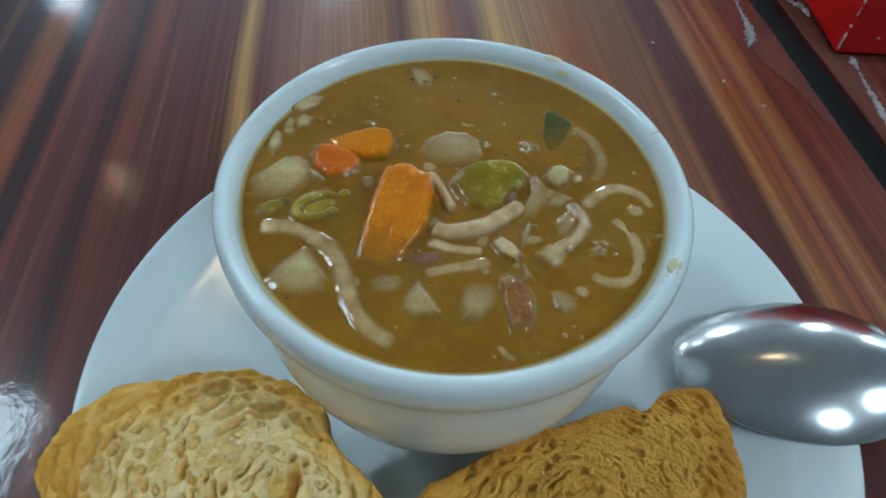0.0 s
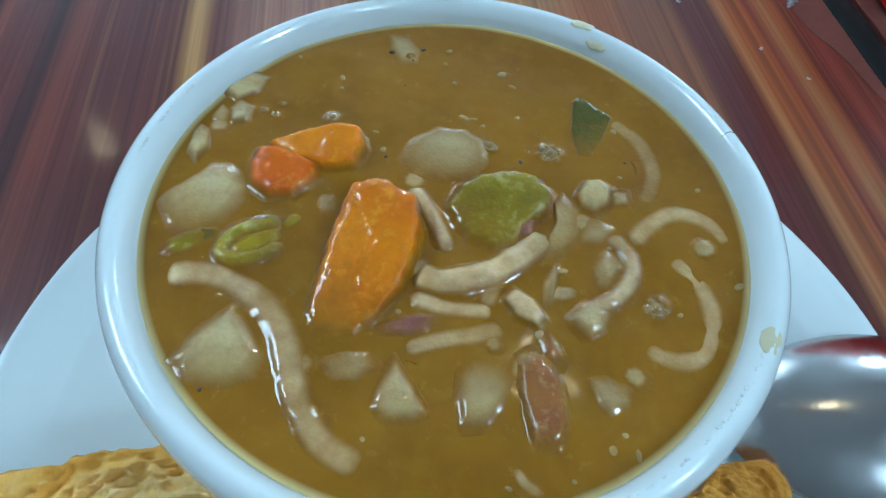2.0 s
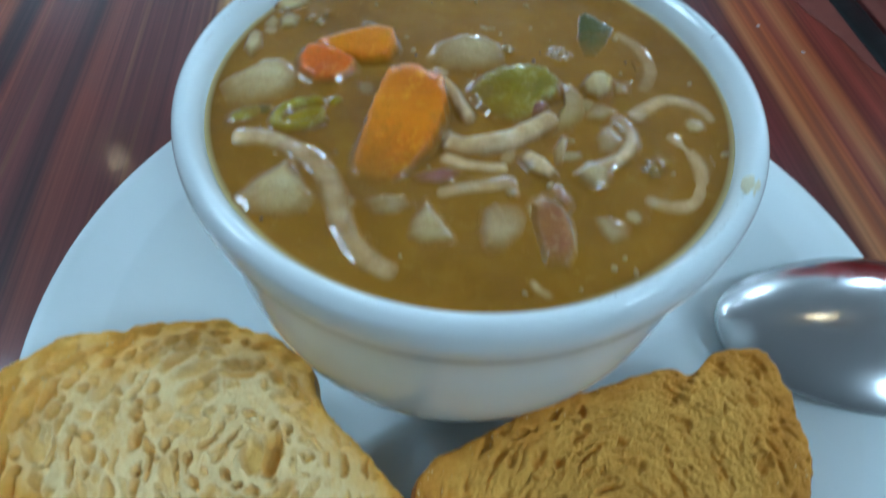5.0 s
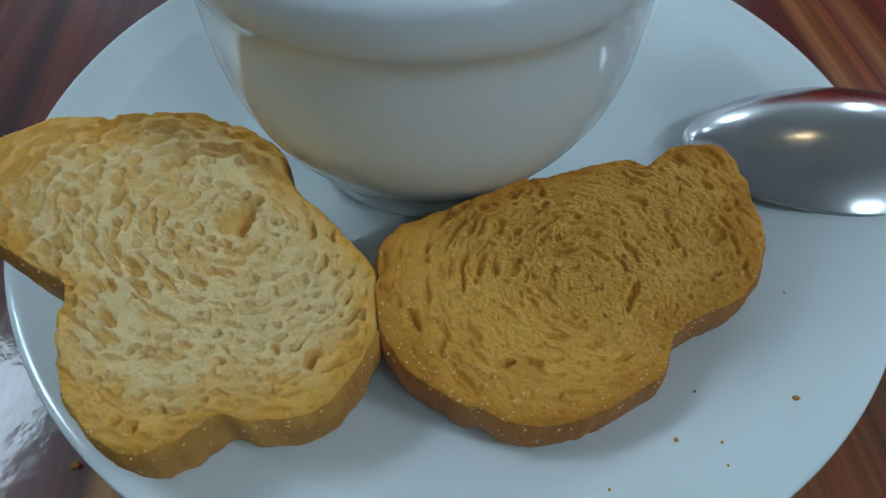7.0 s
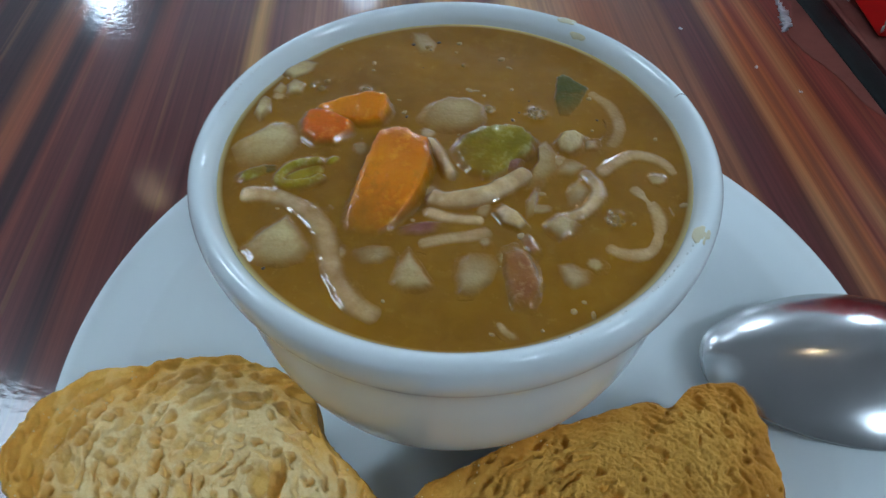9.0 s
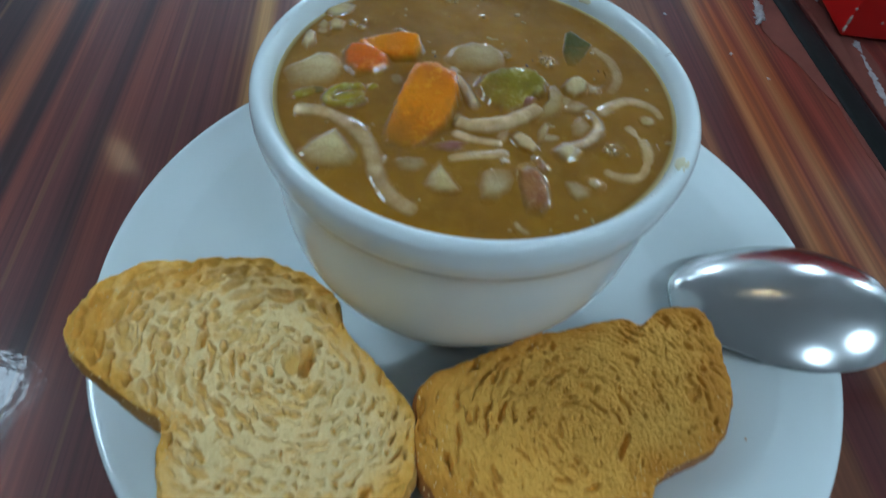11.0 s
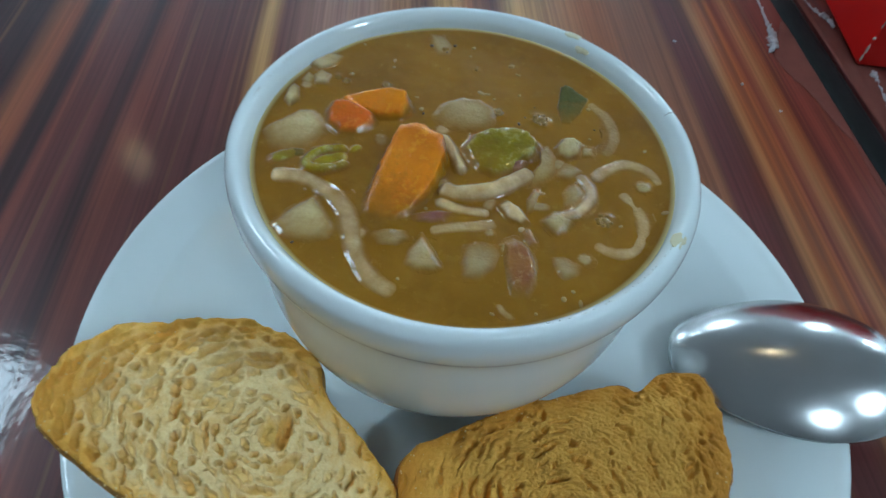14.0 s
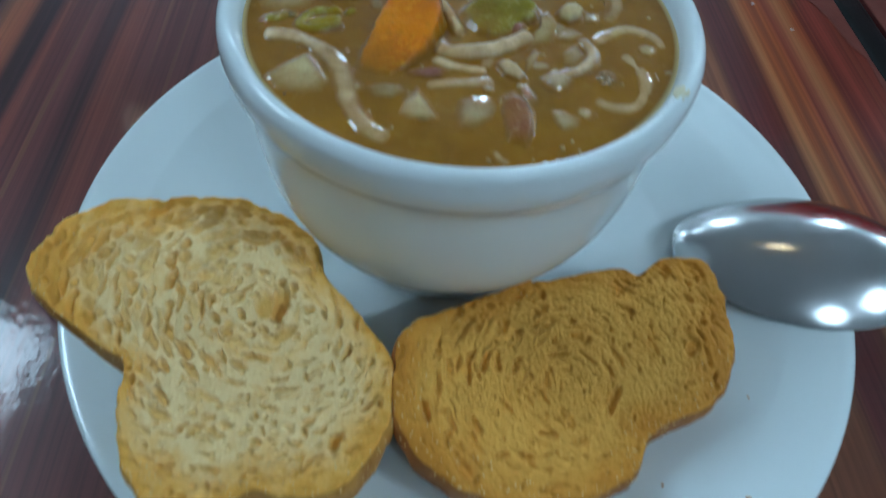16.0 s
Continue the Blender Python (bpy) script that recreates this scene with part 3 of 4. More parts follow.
dried_drop("broth_stain", 69, 0.0447, 0.0808, 0.0009, 0.0020, -40, "dried ochre broth drop on the cup's rim")


def hair(ang, r, z, length):
    pts = spline([(r - length / 2, 0, z), (r, 0.0003, z + 0.00035), (r + length / 2, -0.0004, z)], 5)
    rings = [[(p.x, p.y + 0.00006 * math.cos(q), p.z + 0.00006 * math.sin(q)) for q in np.linspace(0, 2 * math.pi, 5, endpoint=False)] for p in pts]
    return tagged(link("dark_fibre", rings_mesh(rings), SPECK, matrix=pose(0, 0, 0, 0, 0, ang)), "thin dark fibre stuck on the cup's rim", "fibre")


hair(32, 0.0462, 0.0822, 0.0028)


def wet_film(first, last, count, seed):
    """Tiny clear drops left on the rim's inner shoulder."""
    rng, bm = random.Random(seed), bmesh.new()
    for _ in range(count):
        q, k = math.radians(rng.uniform(first, last)), 0.68 + 0.32 * rng.random()
        r, z = 0.0442 + 0.0022 * k, 0.0799 + 0.00205 * math.sin(min(1.0, k * 1.4) * math.pi / 2)
        a, b = rng.uniform(0.00020, 0.00060), rng.uniform(0.00012, 0.00030)
        bmesh.ops.create_icosphere(bm, subdivisions=2, radius=1, matrix=pose(r * math.cos(q), r * math.sin(q), z, 0, 0, math.degrees(q) + 90 + rng.uniform(-25, 25)) @ Matrix.Diagonal((a, b, 0.00016, 1)))
    return tagged(link("wet_film", bm, WET), "clear wet broth film glistening on the cup's rim", "drops", "", "stuff")


WET = plain_material("wet_glaze", (0.77, 0.82, 0.80), (0.80, 0.84, 0.82), 200, 0.05, 0, coat=1.0)
wet_film(-58, -14, 60, 3)
wet_film(168, 204, 24, 4)


# ---------------------------------------------------------------- soup: pieces first, then the surface that clings to them
FOOT = []                           # middles and radii of the bubbles, where the broth climbs a little
BITS = "pieces floating in the soup"
FOAM = plain_material("glossy_foam_bubble", (0.24, 0.115, 0.012), (0.36, 0.20, 0.04), 900, 0.2, 0, coat=1.0)


def skirt(top, soft):
    """Rings from the waterline to the crown: (share of the radius, height); the flank is S-shaped and soft wide."""
    steps = [1 + soft * q for q in (3.8, 3.2, 2.6, 2.1, 1.6, 1.2, 0.8, 0.4, 0.0, -0.4, -0.8, -1.3, -1.9, -2.6)]
    steps = [k for k in steps if k > 0.12]
    last = steps[-1]
    steps += [last * f for f in (0.85, 0.7, 0.55, 0.4, 0.25, 0.12)]
    return [(k, top * 1.03 / (1 + math.exp((k - 1) / soft)) - top * 0.02 - 0.00006) for k in steps]


def ease(q):
    q = min(1.0, max(0.0, q))
    return q * q * (3 - 2 * q)


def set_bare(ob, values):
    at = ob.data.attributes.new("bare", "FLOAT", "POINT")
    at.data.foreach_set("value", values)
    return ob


def piece(name, outline, top, mat, label, category, slope=(0.0, 0.0), seed=0, sink=0.004, soften=2, soft=0.34, show=0.9, blur=0.16, rough=0.5, dip=1.2):
    """A cut piece of food with corners. outline: a few corners in millimetres; slope: how its top rises in x and y;
    show: how much of it the broth leaves bare; blur: width of its fading edge, as a share of its radius."""
    c = sum((Vector((x, y, 0)) for x, y in outline), Vector()) / len(outline)
    rim = []
    for a, b in zip(outline, outline[1:] + outline[:1]):
        rim += [Vector((*a, 0)).lerp(Vector((*b, 0)), k / 9) - c for k in range(9)]
    for _ in range(soften):
        rim = [(rim[i - 1] + rim[i] * 2 + rim[(i + 1) % len(rim)]) / 4 for i in range(len(rim))]
    rim = [p * (0.00099 * (1 + 0.10 * rough * fbm(p.x * 0.55 + seed, p.y * 0.55, seed, 4))) for p in rim]
    soft *= 0.001 / (0.9 * sum(p.length for p in rim) / len(rim))
    blur = max(blur, 1.6 * soft)
    top *= 0.55 if show < 0.8 else 0.9
    if slope == (0.0, 0.0):
        slope = (0.09 * math.sin(seed * 2.4), 0.09 * math.cos(seed * 1.7))
    round_rim = rim
    for _ in range(60):
        round_rim = [(round_rim[i - 1] + round_rim[i] * 2 + round_rim[(i + 1) % len(rim)]) / 4 for i in range(len(rim))]
    prof = [(0.6, -sink), (0.97, -sink * 0.6), (1 + 4.2 * soft, -0.0006)] + [(k, z) for k, z in skirt(1.0, soft)]
    rings, bare = [], []
    for n, (k, z) in enumerate(prof):
        ring = []
        for p0, p1 in zip(round_rim, rim):
            p = p0.lerp(p1, min(1.0, max(0.0, (k - 0.15) / 0.75)))
            x, y = p.x * k, p.y * k
            zz = z
            if n > 2:
                crest = max(0.0003, top + slope[0] * x + slope[1] * y)
                zz = z * crest - 0.00004
                zz += rough * max(0.0, min(1, z)) * min(1.0, top / 0.0012) * (0.00034 * fbm(x * 240 + seed, y * 240, seed, 4) + 0.00010 * fbm(x * 1300, y * 1300, seed, 2))
            ring.append((x, y, zz))
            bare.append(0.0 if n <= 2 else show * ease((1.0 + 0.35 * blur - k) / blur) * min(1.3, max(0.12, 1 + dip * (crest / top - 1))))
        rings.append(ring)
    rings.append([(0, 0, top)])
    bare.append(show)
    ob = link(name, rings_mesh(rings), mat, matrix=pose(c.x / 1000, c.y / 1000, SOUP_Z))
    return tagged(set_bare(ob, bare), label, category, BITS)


def chunk(name, x, y, length, width, ang, top, mat, label, category, sink=0.004, square=2.6, seed=0, rough=0.8, show=0.6, blur=0.5):
    """A small lump, given by its middle, size and turn (millimetres, degrees)."""
    q0, pts = math.radians(ang), []
    for i in range(8):
        c, s = math.cos(math.pi * i / 4), math.sin(math.pi * i / 4)
        r = (abs(c) ** square + abs(s) ** square) ** (-1 / square)
        u, v = length / 2 * r * c, width / 2 * r * s
        pts.append((x + u * math.cos(q0) - v * math.sin(q0), y + u * math.sin(q0) + v * math.cos(q0)))
    return piece(name, pts, top, mat, label, category, seed=seed, sink=sink, soften=3, soft=0.3, show=show, blur=blur, rough=rough)


def ribbon(path, w, crest, show, edge=0.55):
    """A soft strand: flanks that run out into the broth, tapered ends, a hidden underside. show: bareness from its start to its end."""
    m, soft = len(path), 0.00026
    across = (-2.1, -1.75, -1.45, -1.2, -1.0, -0.85, -0.7, -0.5, -0.25, 0.0, 0.25, 0.5, 0.7, 0.85, 1.0, 1.2, 1.45, 1.75, 2.1)
    run = [0.0]
    for p, q in zip(path, path[1:]):
        run.append(run[-1] + (q - p).length)
    rings, bare = [], []
    for i, p in enumerate(path):
        d = path[min(i + 1, m - 1)] - path[max(i - 1, 0)]
        d.normalize()
        side = Vector((-d.y, d.x, 0))
        e = 1 / (1 + math.exp(-(min(run[i], run[-1] - run[i]) - 0.0008) / 0.00022))
        k = w * (0.55 + 0.45 * e) * (1 + 0.18 * fbm(p.x * 160, p.y * 160, w * 2000, 4))
        top = crest * (1 + 0.7 * fbm(p.x * 150, p.y * 150, w * 4000, 3)) * e
        seen = e * np.interp(run[i] / run[-1], np.linspace(0, 1, len(show)), show) * (1 + 0.5 * fbm(p.x * 260, p.y * 260, 7.0, 3))
        ring = []
        for v in across:
            z = top * 1.03 * (1 / (1 + math.exp((abs(v) - 1) * k / soft))) * (1 - 0.40 * min(1.0, abs(v)) ** 2) - 0.00007
            z += 0.00020 * e * fbm(p.x * 380 + v, p.y * 380, v, 3) * max(0.0, 1 - abs(v)) * min(1.0, crest / 0.0008)
            ring.append(p + side * (k * v) + Vector((0, 0, z)))
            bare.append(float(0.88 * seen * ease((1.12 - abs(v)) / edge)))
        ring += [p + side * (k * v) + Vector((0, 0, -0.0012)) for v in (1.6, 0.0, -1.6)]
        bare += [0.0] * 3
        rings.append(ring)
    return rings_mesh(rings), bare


def noodle(points, width, top, label="", show=(0.6,), edge=0.8):
    """A cooked noodle along a few points (millimetres), its crest top millimetres over the broth."""
    path = spline([(x / 1000, y / 1000, 0) for x, y in points], 14)
    first, last = (path[0] - path[1]).normalized() * 0.0009, (path[-1] - path[-2]).normalized() * 0.0009
    path = [path[0] + first, path[0] + first * 0.5] + path + [path[-1] + last * 0.5, path[-1] + last]
    bm, bare = ribbon(path, width / 1850, top / 1550, show, edge)
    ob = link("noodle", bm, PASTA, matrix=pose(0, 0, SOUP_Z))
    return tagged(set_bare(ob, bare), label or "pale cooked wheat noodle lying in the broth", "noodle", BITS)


def bubble(x, y, r):
    """A thin dome with a raised ring where it meets the broth."""
    r /= 1000
    rings = [[(r * k * math.cos(q), r * k * math.sin(q), h * r) for q in np.linspace(0, 2 * math.pi, 20, endpoint=False)]
             for k, h in ((1.35, -0.12), (1.18, 0.05), (1.04, 0.34), (0.97, 0.36), (0.90, 0.26), (0.80, 0.34), (0.64, 0.52), (0.44, 0.64), (0.2, 0.70))] + [[(0, 0, 0.72 * r)]]
    FOOT.append((x / 1000, y / 1000, r))
    return tagged(link("bubble", rings_mesh(rings), FOAM, matrix=pose(x / 1000, y / 1000, SOUP_Z + 0.0002)), "clear glossy bubble on the soup", "bubble", BITS)


def foam(x, y, r, count, seed):
    """A small round raft of bubbles."""
    rng = random.Random(seed)
    bubble(x, y, r * 0.5)
    for i in range(count):
        q, far = 2 * math.pi * i / count + rng.uniform(-0.2, 0.2), rng.uniform(0.66, 0.8)
        bubble(x + r * far * math.cos(q), y + r * far * math.sin(q), r * rng.uniform(0.2, 0.32))


def speck(x, y, r, mat=None, label="dark pepper speck on the soup"):
    r /= 1400
    bm = bmesh.new()
    bmesh.ops.create_icosphere(bm, subdivisions=2, radius=1, matrix=Matrix.Diagonal((r, r * 0.8, r * 0.35, 1)))
    for v in bm.verts:
        v.co *= 1 + 0.25 * fbm(v.co.x * 1500 + x, v.co.y * 1500 + y)
    count = len(bm.verts)
    return tagged(set_bare(link("speck", bm, mat or SPECK, matrix=pose(x / 1000, y / 1000, SOUP_Z + 0.0001, 0, 0, 37 * x)), [0.55] * count), label, "speck", BITS)


CARROT_L, POTATO_L = "bright orange boiled carrot chunk, wet, standing proud of the broth", "pale boiled potato cube half sunk in the broth"
SLIVER = "small pale potato sliver at the cup's wall"
piece("carrot_chunk", [(-14.4, -1.4), (-10.4, 0.2), (-4.2, -1.4), (-2.4, -5.5), (-2.2, -9.5), (-2.6, -14.2), (-3.6, -18.4), (-5.2, -21.8), (-7.0, -23.5), (-12.6, -23.8), (-13.8, -20.6), (-14.2, -16.2), (-14.6, -9.0)], 0.0031, CARROT, CARROT_L, "carrot", (0.03, 0.225), 1, soft=0.30, show=1.15, blur=0.20, soften=1, dip=0.85)
piece("carrot_chunk", [(-31.2, 0.0), (-31.0, 2.6), (-28.6, 3.4), (-25.0, 3.0), (-21.6, 2.0), (-20.6, -0.6), (-22.6, -4.2), (-26.6, -5.4), (-30.0, -3.4)], 0.0020, CARROT_RED, "reddish orange boiled carrot lump in the broth", "carrot", (0, 0.10), 2, show=1.2, blur=0.35, dip=0.5)
piece("carrot_chunk", [(-30.2, 3.8), (-25.4, 6.8), (-20.0, 9.8), (-16.8, 9.8), (-15.2, 7.4), (-16.0, 3.6), (-19.4, 1.8), (-23.4, 2.0), (-27.4, 2.4)], 0.0030, CARROT, "long orange boiled carrot strip in the broth", "carrot", (0.02, 0.26), 3, soft=0.24, show=1.3, blur=0.22, dip=0.5)
piece("potato_chunk", [(-41.0, -10.2), (-39.0, -7.0), (-36.6, -2.6), (-34.0, -1.8), (-31.0, -4.0), (-29.8, -7.4), (-31.0, -11.6), (-34.0, -14.2), (-37.6, -14.6)], 0.0011, POTATO, POTATO_L, "potato", (-0.01, 0.06), 4, show=0.75, blur=0.71)
chunk("celery_chunk", -33.6, -16.0, 6.0, 3.0, 48, 0.0006, CELERY, "small dark green celery piece beside a potato cube", "celery", seed=5, show=0.8)
piece("potato_chunk", [(-27.0, -33.0), (-25.8, -29.4), (-23.0, -24.6), (-20.6, -26.4), (-17.0, -29.6), (-16.8, -32.4), (-19.4, -34.6), (-23.6, -35.2)], 0.0014, POTATO, POTATO_L, "potato", (-0.02, 0.09), 6, show=0.75, blur=0.77)
piece("onion_piece", [(-9.6, 7.4), (-8.8, 12.2), (-5.6, 15.2), (-1.6, 16.0), (1.6, 14.4), (3.0, 11.0), (1.8, 7.6), (-1.6, 5.2), (-6.4, 4.6)], 0.0016, ONION, "translucent pale onion piece under a glossy film", "onion", (0, 0.10), 7, soften=4, show=0.62, blur=0.94)
piece("celery_chunk", [(-0.4, 0.0), (0.4, 4.4), (3.4, 7.4), (8.0, 9.2), (11.6, 9.0), (14.2, 6.6), (14.0, 3.0), (11.6, 0.0), (10.8, -3.2), (8.0, -5.2), (5.2, -4.8), (1.8, -2.8)], 0.0022, CELERY, "large olive green celery chunk with a wet skin", "celery", (0.04, 0.12), 8, soften=3, show=0.95, blur=0.22)
piece("potato_chunk", [(-42.0, 13.2), (-39.6, 19.0), (-36.4, 18.6), (-36.4, 15.6), (-39.2, 12.0)], 0.0009, POTATO, SLIVER, "potato", seed=31, soft=0.22, show=0.85, blur=0.4)
piece("potato_chunk", [(-39.4, 9.8), (-38.8, 12.0), (-36.0, 11.2), (-35.8, 8.2), (-38.0, 7.2)], 0.0008, POTATO, SLIVER, "potato", seed=32, soft=0.22, show=0.8, blur=0.85)
piece("potato_chunk", [(-41.4, 7.0), (-41.0, 10.0), (-39.2, 9.2), (-39.0, 6.0)], 0.0006, POTATO, SLIVER, "potato", seed=33, soft=0.22, show=0.55, blur=1)
piece("potato_chunk", [(-42.6, 3.4), (-42.2, 5.2), (-40.6, 4.4), (-39.0, 1.0), (-39.6, -2.0), (-41.6, -0.4)], 0.0009, POTATO, SLIVER, "potato", seed=9, soft=0.22, show=0.8, blur=0.85)
piece("onion_piece", [(-4.4, -21.4), (-2.0, -19.6), (0.4, -18.4), (2.6, -18.0), (2.2, -20.2), (0.0, -21.4), (-2.8, -22.2)], 0.0008, RED_ONION, "purple red onion shred in the broth", "onion", seed=11, show=0.8, blur=1)
piece("potato_chunk", [(18.0, 8.0), (18.8, 10.8), (20.8, 11.6), (22.8, 10.6), (22.6, 7.6), (20.8, 5.6), (19.0, 6.0)], 0.0024, POTATO, "small pale potato nub standing out of the broth", "potato", (0, 0.12), 13, show=1, blur=0.35)
piece("potato_chunk", [(23.0, 10.4), (25.0, 10.8), (25.4, 9.0), (23.8, 8.2)], 0.0010, POTATO, "tiny potato bit beside a larger nub", "potato", seed=34, show=0.55, blur=1)
piece("potato_chunk", [(14.8, 6.0), (16.0, 7.4), (18.4, 5.2), (19.4, 1.0), (17.6, -2.6), (15.4, -4.4), (15.0, -1.0), (15.8, 2.4)], 0.0009, POTATO, "pale potato strip just under the surface", "potato", seed=12, show=0.5, blur=1)
piece("onion_piece", [(19.4, 4.4), (22.0, 4.6), (24.2, 3.4), (22.4, 0.4), (19.8, 0.2)], 0.0008, ONION, "yellowish onion flake in the broth", "onion", seed=35, show=0.45, blur=1)
chunk("potato_chunk", 37.3, 4.0, 3.0, 2.8, 24, 0.0007, POTATO, "small pale potato nub inside a noodle's curve", "potato", seed=14, show=0.6)
piece("ham_piece", [(14.8, -21.4), (16.4, -19.8), (19.0, -20.8), (21.0, -24.0), (22.0, -28.0), (21.2, -30.6), (18.6, -31.0), (17.4, -28.6), (16.0, -25.6)], 0.0013, HAM, "brownish pink strip of cooked ham", "ham", (0.06, 0.02), 15, show=0.85, blur=0.6)
piece("ham_piece", [(16.8, -17.0), (18.0, -16.2), (20.0, -18.8), (19.4, -20.0), (17.8, -19.0)], 0.0009, HAM, "small shred of cooked ham", "ham", seed=16, show=0.7, blur=0.85)
piece("onion_piece", [(8.4, -25.0), (9.4, -22.8), (12.8, -22.2), (14.2, -24.2), (14.0, -27.2), (12.4, -30.2), (10.0, -30.8), (8.8, -28.0)], 0.0010, ONION, "translucent grey-green onion square", "onion", seed=17, show=0.55, blur=0.85)
piece("potato_chunk", [(-1.2, -29.8), (-0.2, -26.0), (1.8, -27.8), (5.0, -30.8), (4.0, -31.8), (1.0, -32.8), (-1.0, -32.0)], 0.0012, POTATO, POTATO_L, "potato", (0, 0.05), 18, show=0.7, blur=0.77)
piece("onion_piece", [(-9.0, -28.0), (-7.0, -26.0), (-4.2, -25.6), (-3.0, -27.0), (-4.2, -29.2), (-7.0, -30.0)], 0.0006, ONION, "yellowish onion bit just under the surface", "onion", seed=19, show=0.4, blur=1)
piece("celery_chunk", [(24.2, -21.2), (26.2, -20.2), (28.8, -20.8), (29.0, -23.2), (27.0, -24.8), (25.6, -23.8)], 0.0009, ONION, "pale green celery bit in the broth", "celery", seed=20, show=0.55, blur=1)
piece("onion_piece", [(-20.0, 35.6), (-17.2, 36.0), (-14.2, 33.4), (-13.8, 30.2), (-16.4, 29.4), (-19.0, 32.6)], 0.0004, ONION, "grey-green onion bit with dark herb edges", "onion", seed=21, show=0.45, blur=1)
piece("onion_piece", [(22.0, -4.0), (23.8, -1.0), (25.8, -3.0), (25.0, -6.6), (23.0, -7.0)], 0.0007, ONION, "pale translucent onion ring middle", "onion", seed=22, show=0.45, blur=1)
piece("potato_chunk", [(20.2, -13.0), (22.2, -10.2), (25.0, -10.8), (24.8, -13.6), (23.0, -15.0)], 0.0012, POTATO, POTATO_L, "potato", seed=23, show=0.8, blur=0.85)
piece("onion_piece", [(9.6, -0.6), (11.6, 2.4), (13.0, 1.4), (12.6, -1.4), (10.8, -2.6)], 0.0028, RED_ONION, "small purple-grey skin on the celery chunk", "onion", seed=24, show=0.55, blur=0.85)
piece("potato_chunk", [(11.2, -12.8), (12.2, -10.8), (15.0, -12.0), (17.0, -14.0), (16.0, -15.4), (13.2, -14.8)], 0.0017, PASTA, "short thick noodle end in the broth", "noodle", (0.0, 0.05), 36, show=0.9, blur=0.35)
piece("onion_piece", [(15.8, -9.0), (16.6, -6.0), (17.4, -6.4), (17.6, -11.0), (16.6, -12.4)], 0.0014, ONION, "grey translucent onion edge beside a noodle", "onion", seed=37, show=0.5, blur=1)


rng_bits = random.Random(21)
for bx, by in ((-1.5, -11.0), (9.0, -12.4), (18.5, -9.5), (19.5, 3.5), (-17.5, -4.0), (-27.5, -17.0), (-11.5, -29.0), (15.5, -22.0), (29.5, -19.0), (-6.5, 4.0), (11.0, -19.5), (-39.5, 6.0)):
    kind = rng_bits.choice((POTATO, POTATO, ONION, PASTA))
    chunk("vegetable_bit", bx, by, rng_bits.uniform(2.2, 4.6), rng_bits.uniform(1.6, 3.0), rng_bits.uniform(0, 180), rng_bits.uniform(0.0003, 0.0006), kind, "small broken vegetable bit coated with broth", "vegetable",
          sink=0.002, square=2.3, seed=40 + int(bx * 3 + by), rough=1.2, show=rng_bits.uniform(0.25, 0.5), blur=0.7)


def leek_slice():
    """A curled leek slice: an outer green ring, a paler core and a torn tip, over a sunken green body."""
    thing = empty("leek_slice", pose(-0.0246, -0.0138, SOUP_Z, 0, 0, 36), "curled yellow-green leek slice in the broth", "leek", BITS)
    def curl(turns, a, b, start):
        return [Vector((a * (1 - 0.30 * k) * math.cos(start + 2 * math.pi * turns * k), b * (1 - 0.30 * k) * math.sin(start + 2 * math.pi * turns * k), 0)) for k in np.linspace(0, 1, 64)]
    for name, path, w, crest, show, label in (
            ("outer_layer", curl(0.85, 0.0054, 0.0030, 0.6), 0.0011, 0.0013, (0.5, 0.9, 0.7, 0.85, 0.3), ""),
            ("core", spline([(-0.0040, -0.0008, 0), (0.0, 0.0004, 0), (0.0042, 0.0008, 0)], 10), 0.0015, 0.0006, (0.5, 0.8, 0.6), "pale green core"),
            ("tip", spline([(0.0040, 0.0012, 0), (0.0058, 0.0022, 0), (0.0076, 0.0028, 0)], 8), 0.0008, 0.0008, (0.7, 0.5), "torn green tip")):
        bm, bare = ribbon(path, w, crest, show)
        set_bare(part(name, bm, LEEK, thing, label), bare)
    return thing


leek_slice()
noodle([(-33.2, -21.8), (-31.0, -20.8), (-28.0, -20.2), (-24.0, -20.8), (-20.0, -22.2), (-16.2, -25.0), (-13.2, -29.0), (-10.6, -33.2), (-7.0, -36.8), (-4.0, -38.4), (-0.9, -39.0)], 3.3, 0.75,
       "long pale noodle curving towards the cup's wall", (0.85, 0.8, 0.55, 0.5, 0.6, 0.6, 0.6, 0.35))
noodle([(-1.0, -12.2), (2.0, -12.4), (5.2, -11.2), (9.0, -8.6), (11.6, -5.2), (14.4, -1.2)], 3.6, 2.2, "thick pale noodle standing out of the broth", (0.5, 0.8, 0.95, 0.95), 0.4)
noodle([(-6.0, 2.0), (-4.0, 0.0), (-1.2, -3.0), (1.4, -6.6)], 2.4, 1.7, "pale noodle leaning on the carrot chunk", (0.8, 0.85, 0.5))
noodle([(-0.6, -15.8), (3.0, -16.2), (6.2, -15.8), (9.4, -15.0)], 2.6, 0.9, "", (0.7, 0.8, 0.8))
noodle([(0.8, -23.2), (4.0, -21.2), (7.8, -19.4), (11.4, -17.4)], 2.5, 0.55, "", (0.65, 0.6, 0.3))
noodle([(24.2, 2.0), (27.0, -1.0), (27.6, -4.0), (26.2, -7.8), (24.0, -10.0), (21.6, -11.6)], 2.4, 1.2, "curled pale noodle with a wet edge", (0.3, 0.7, 0.85, 0.7))
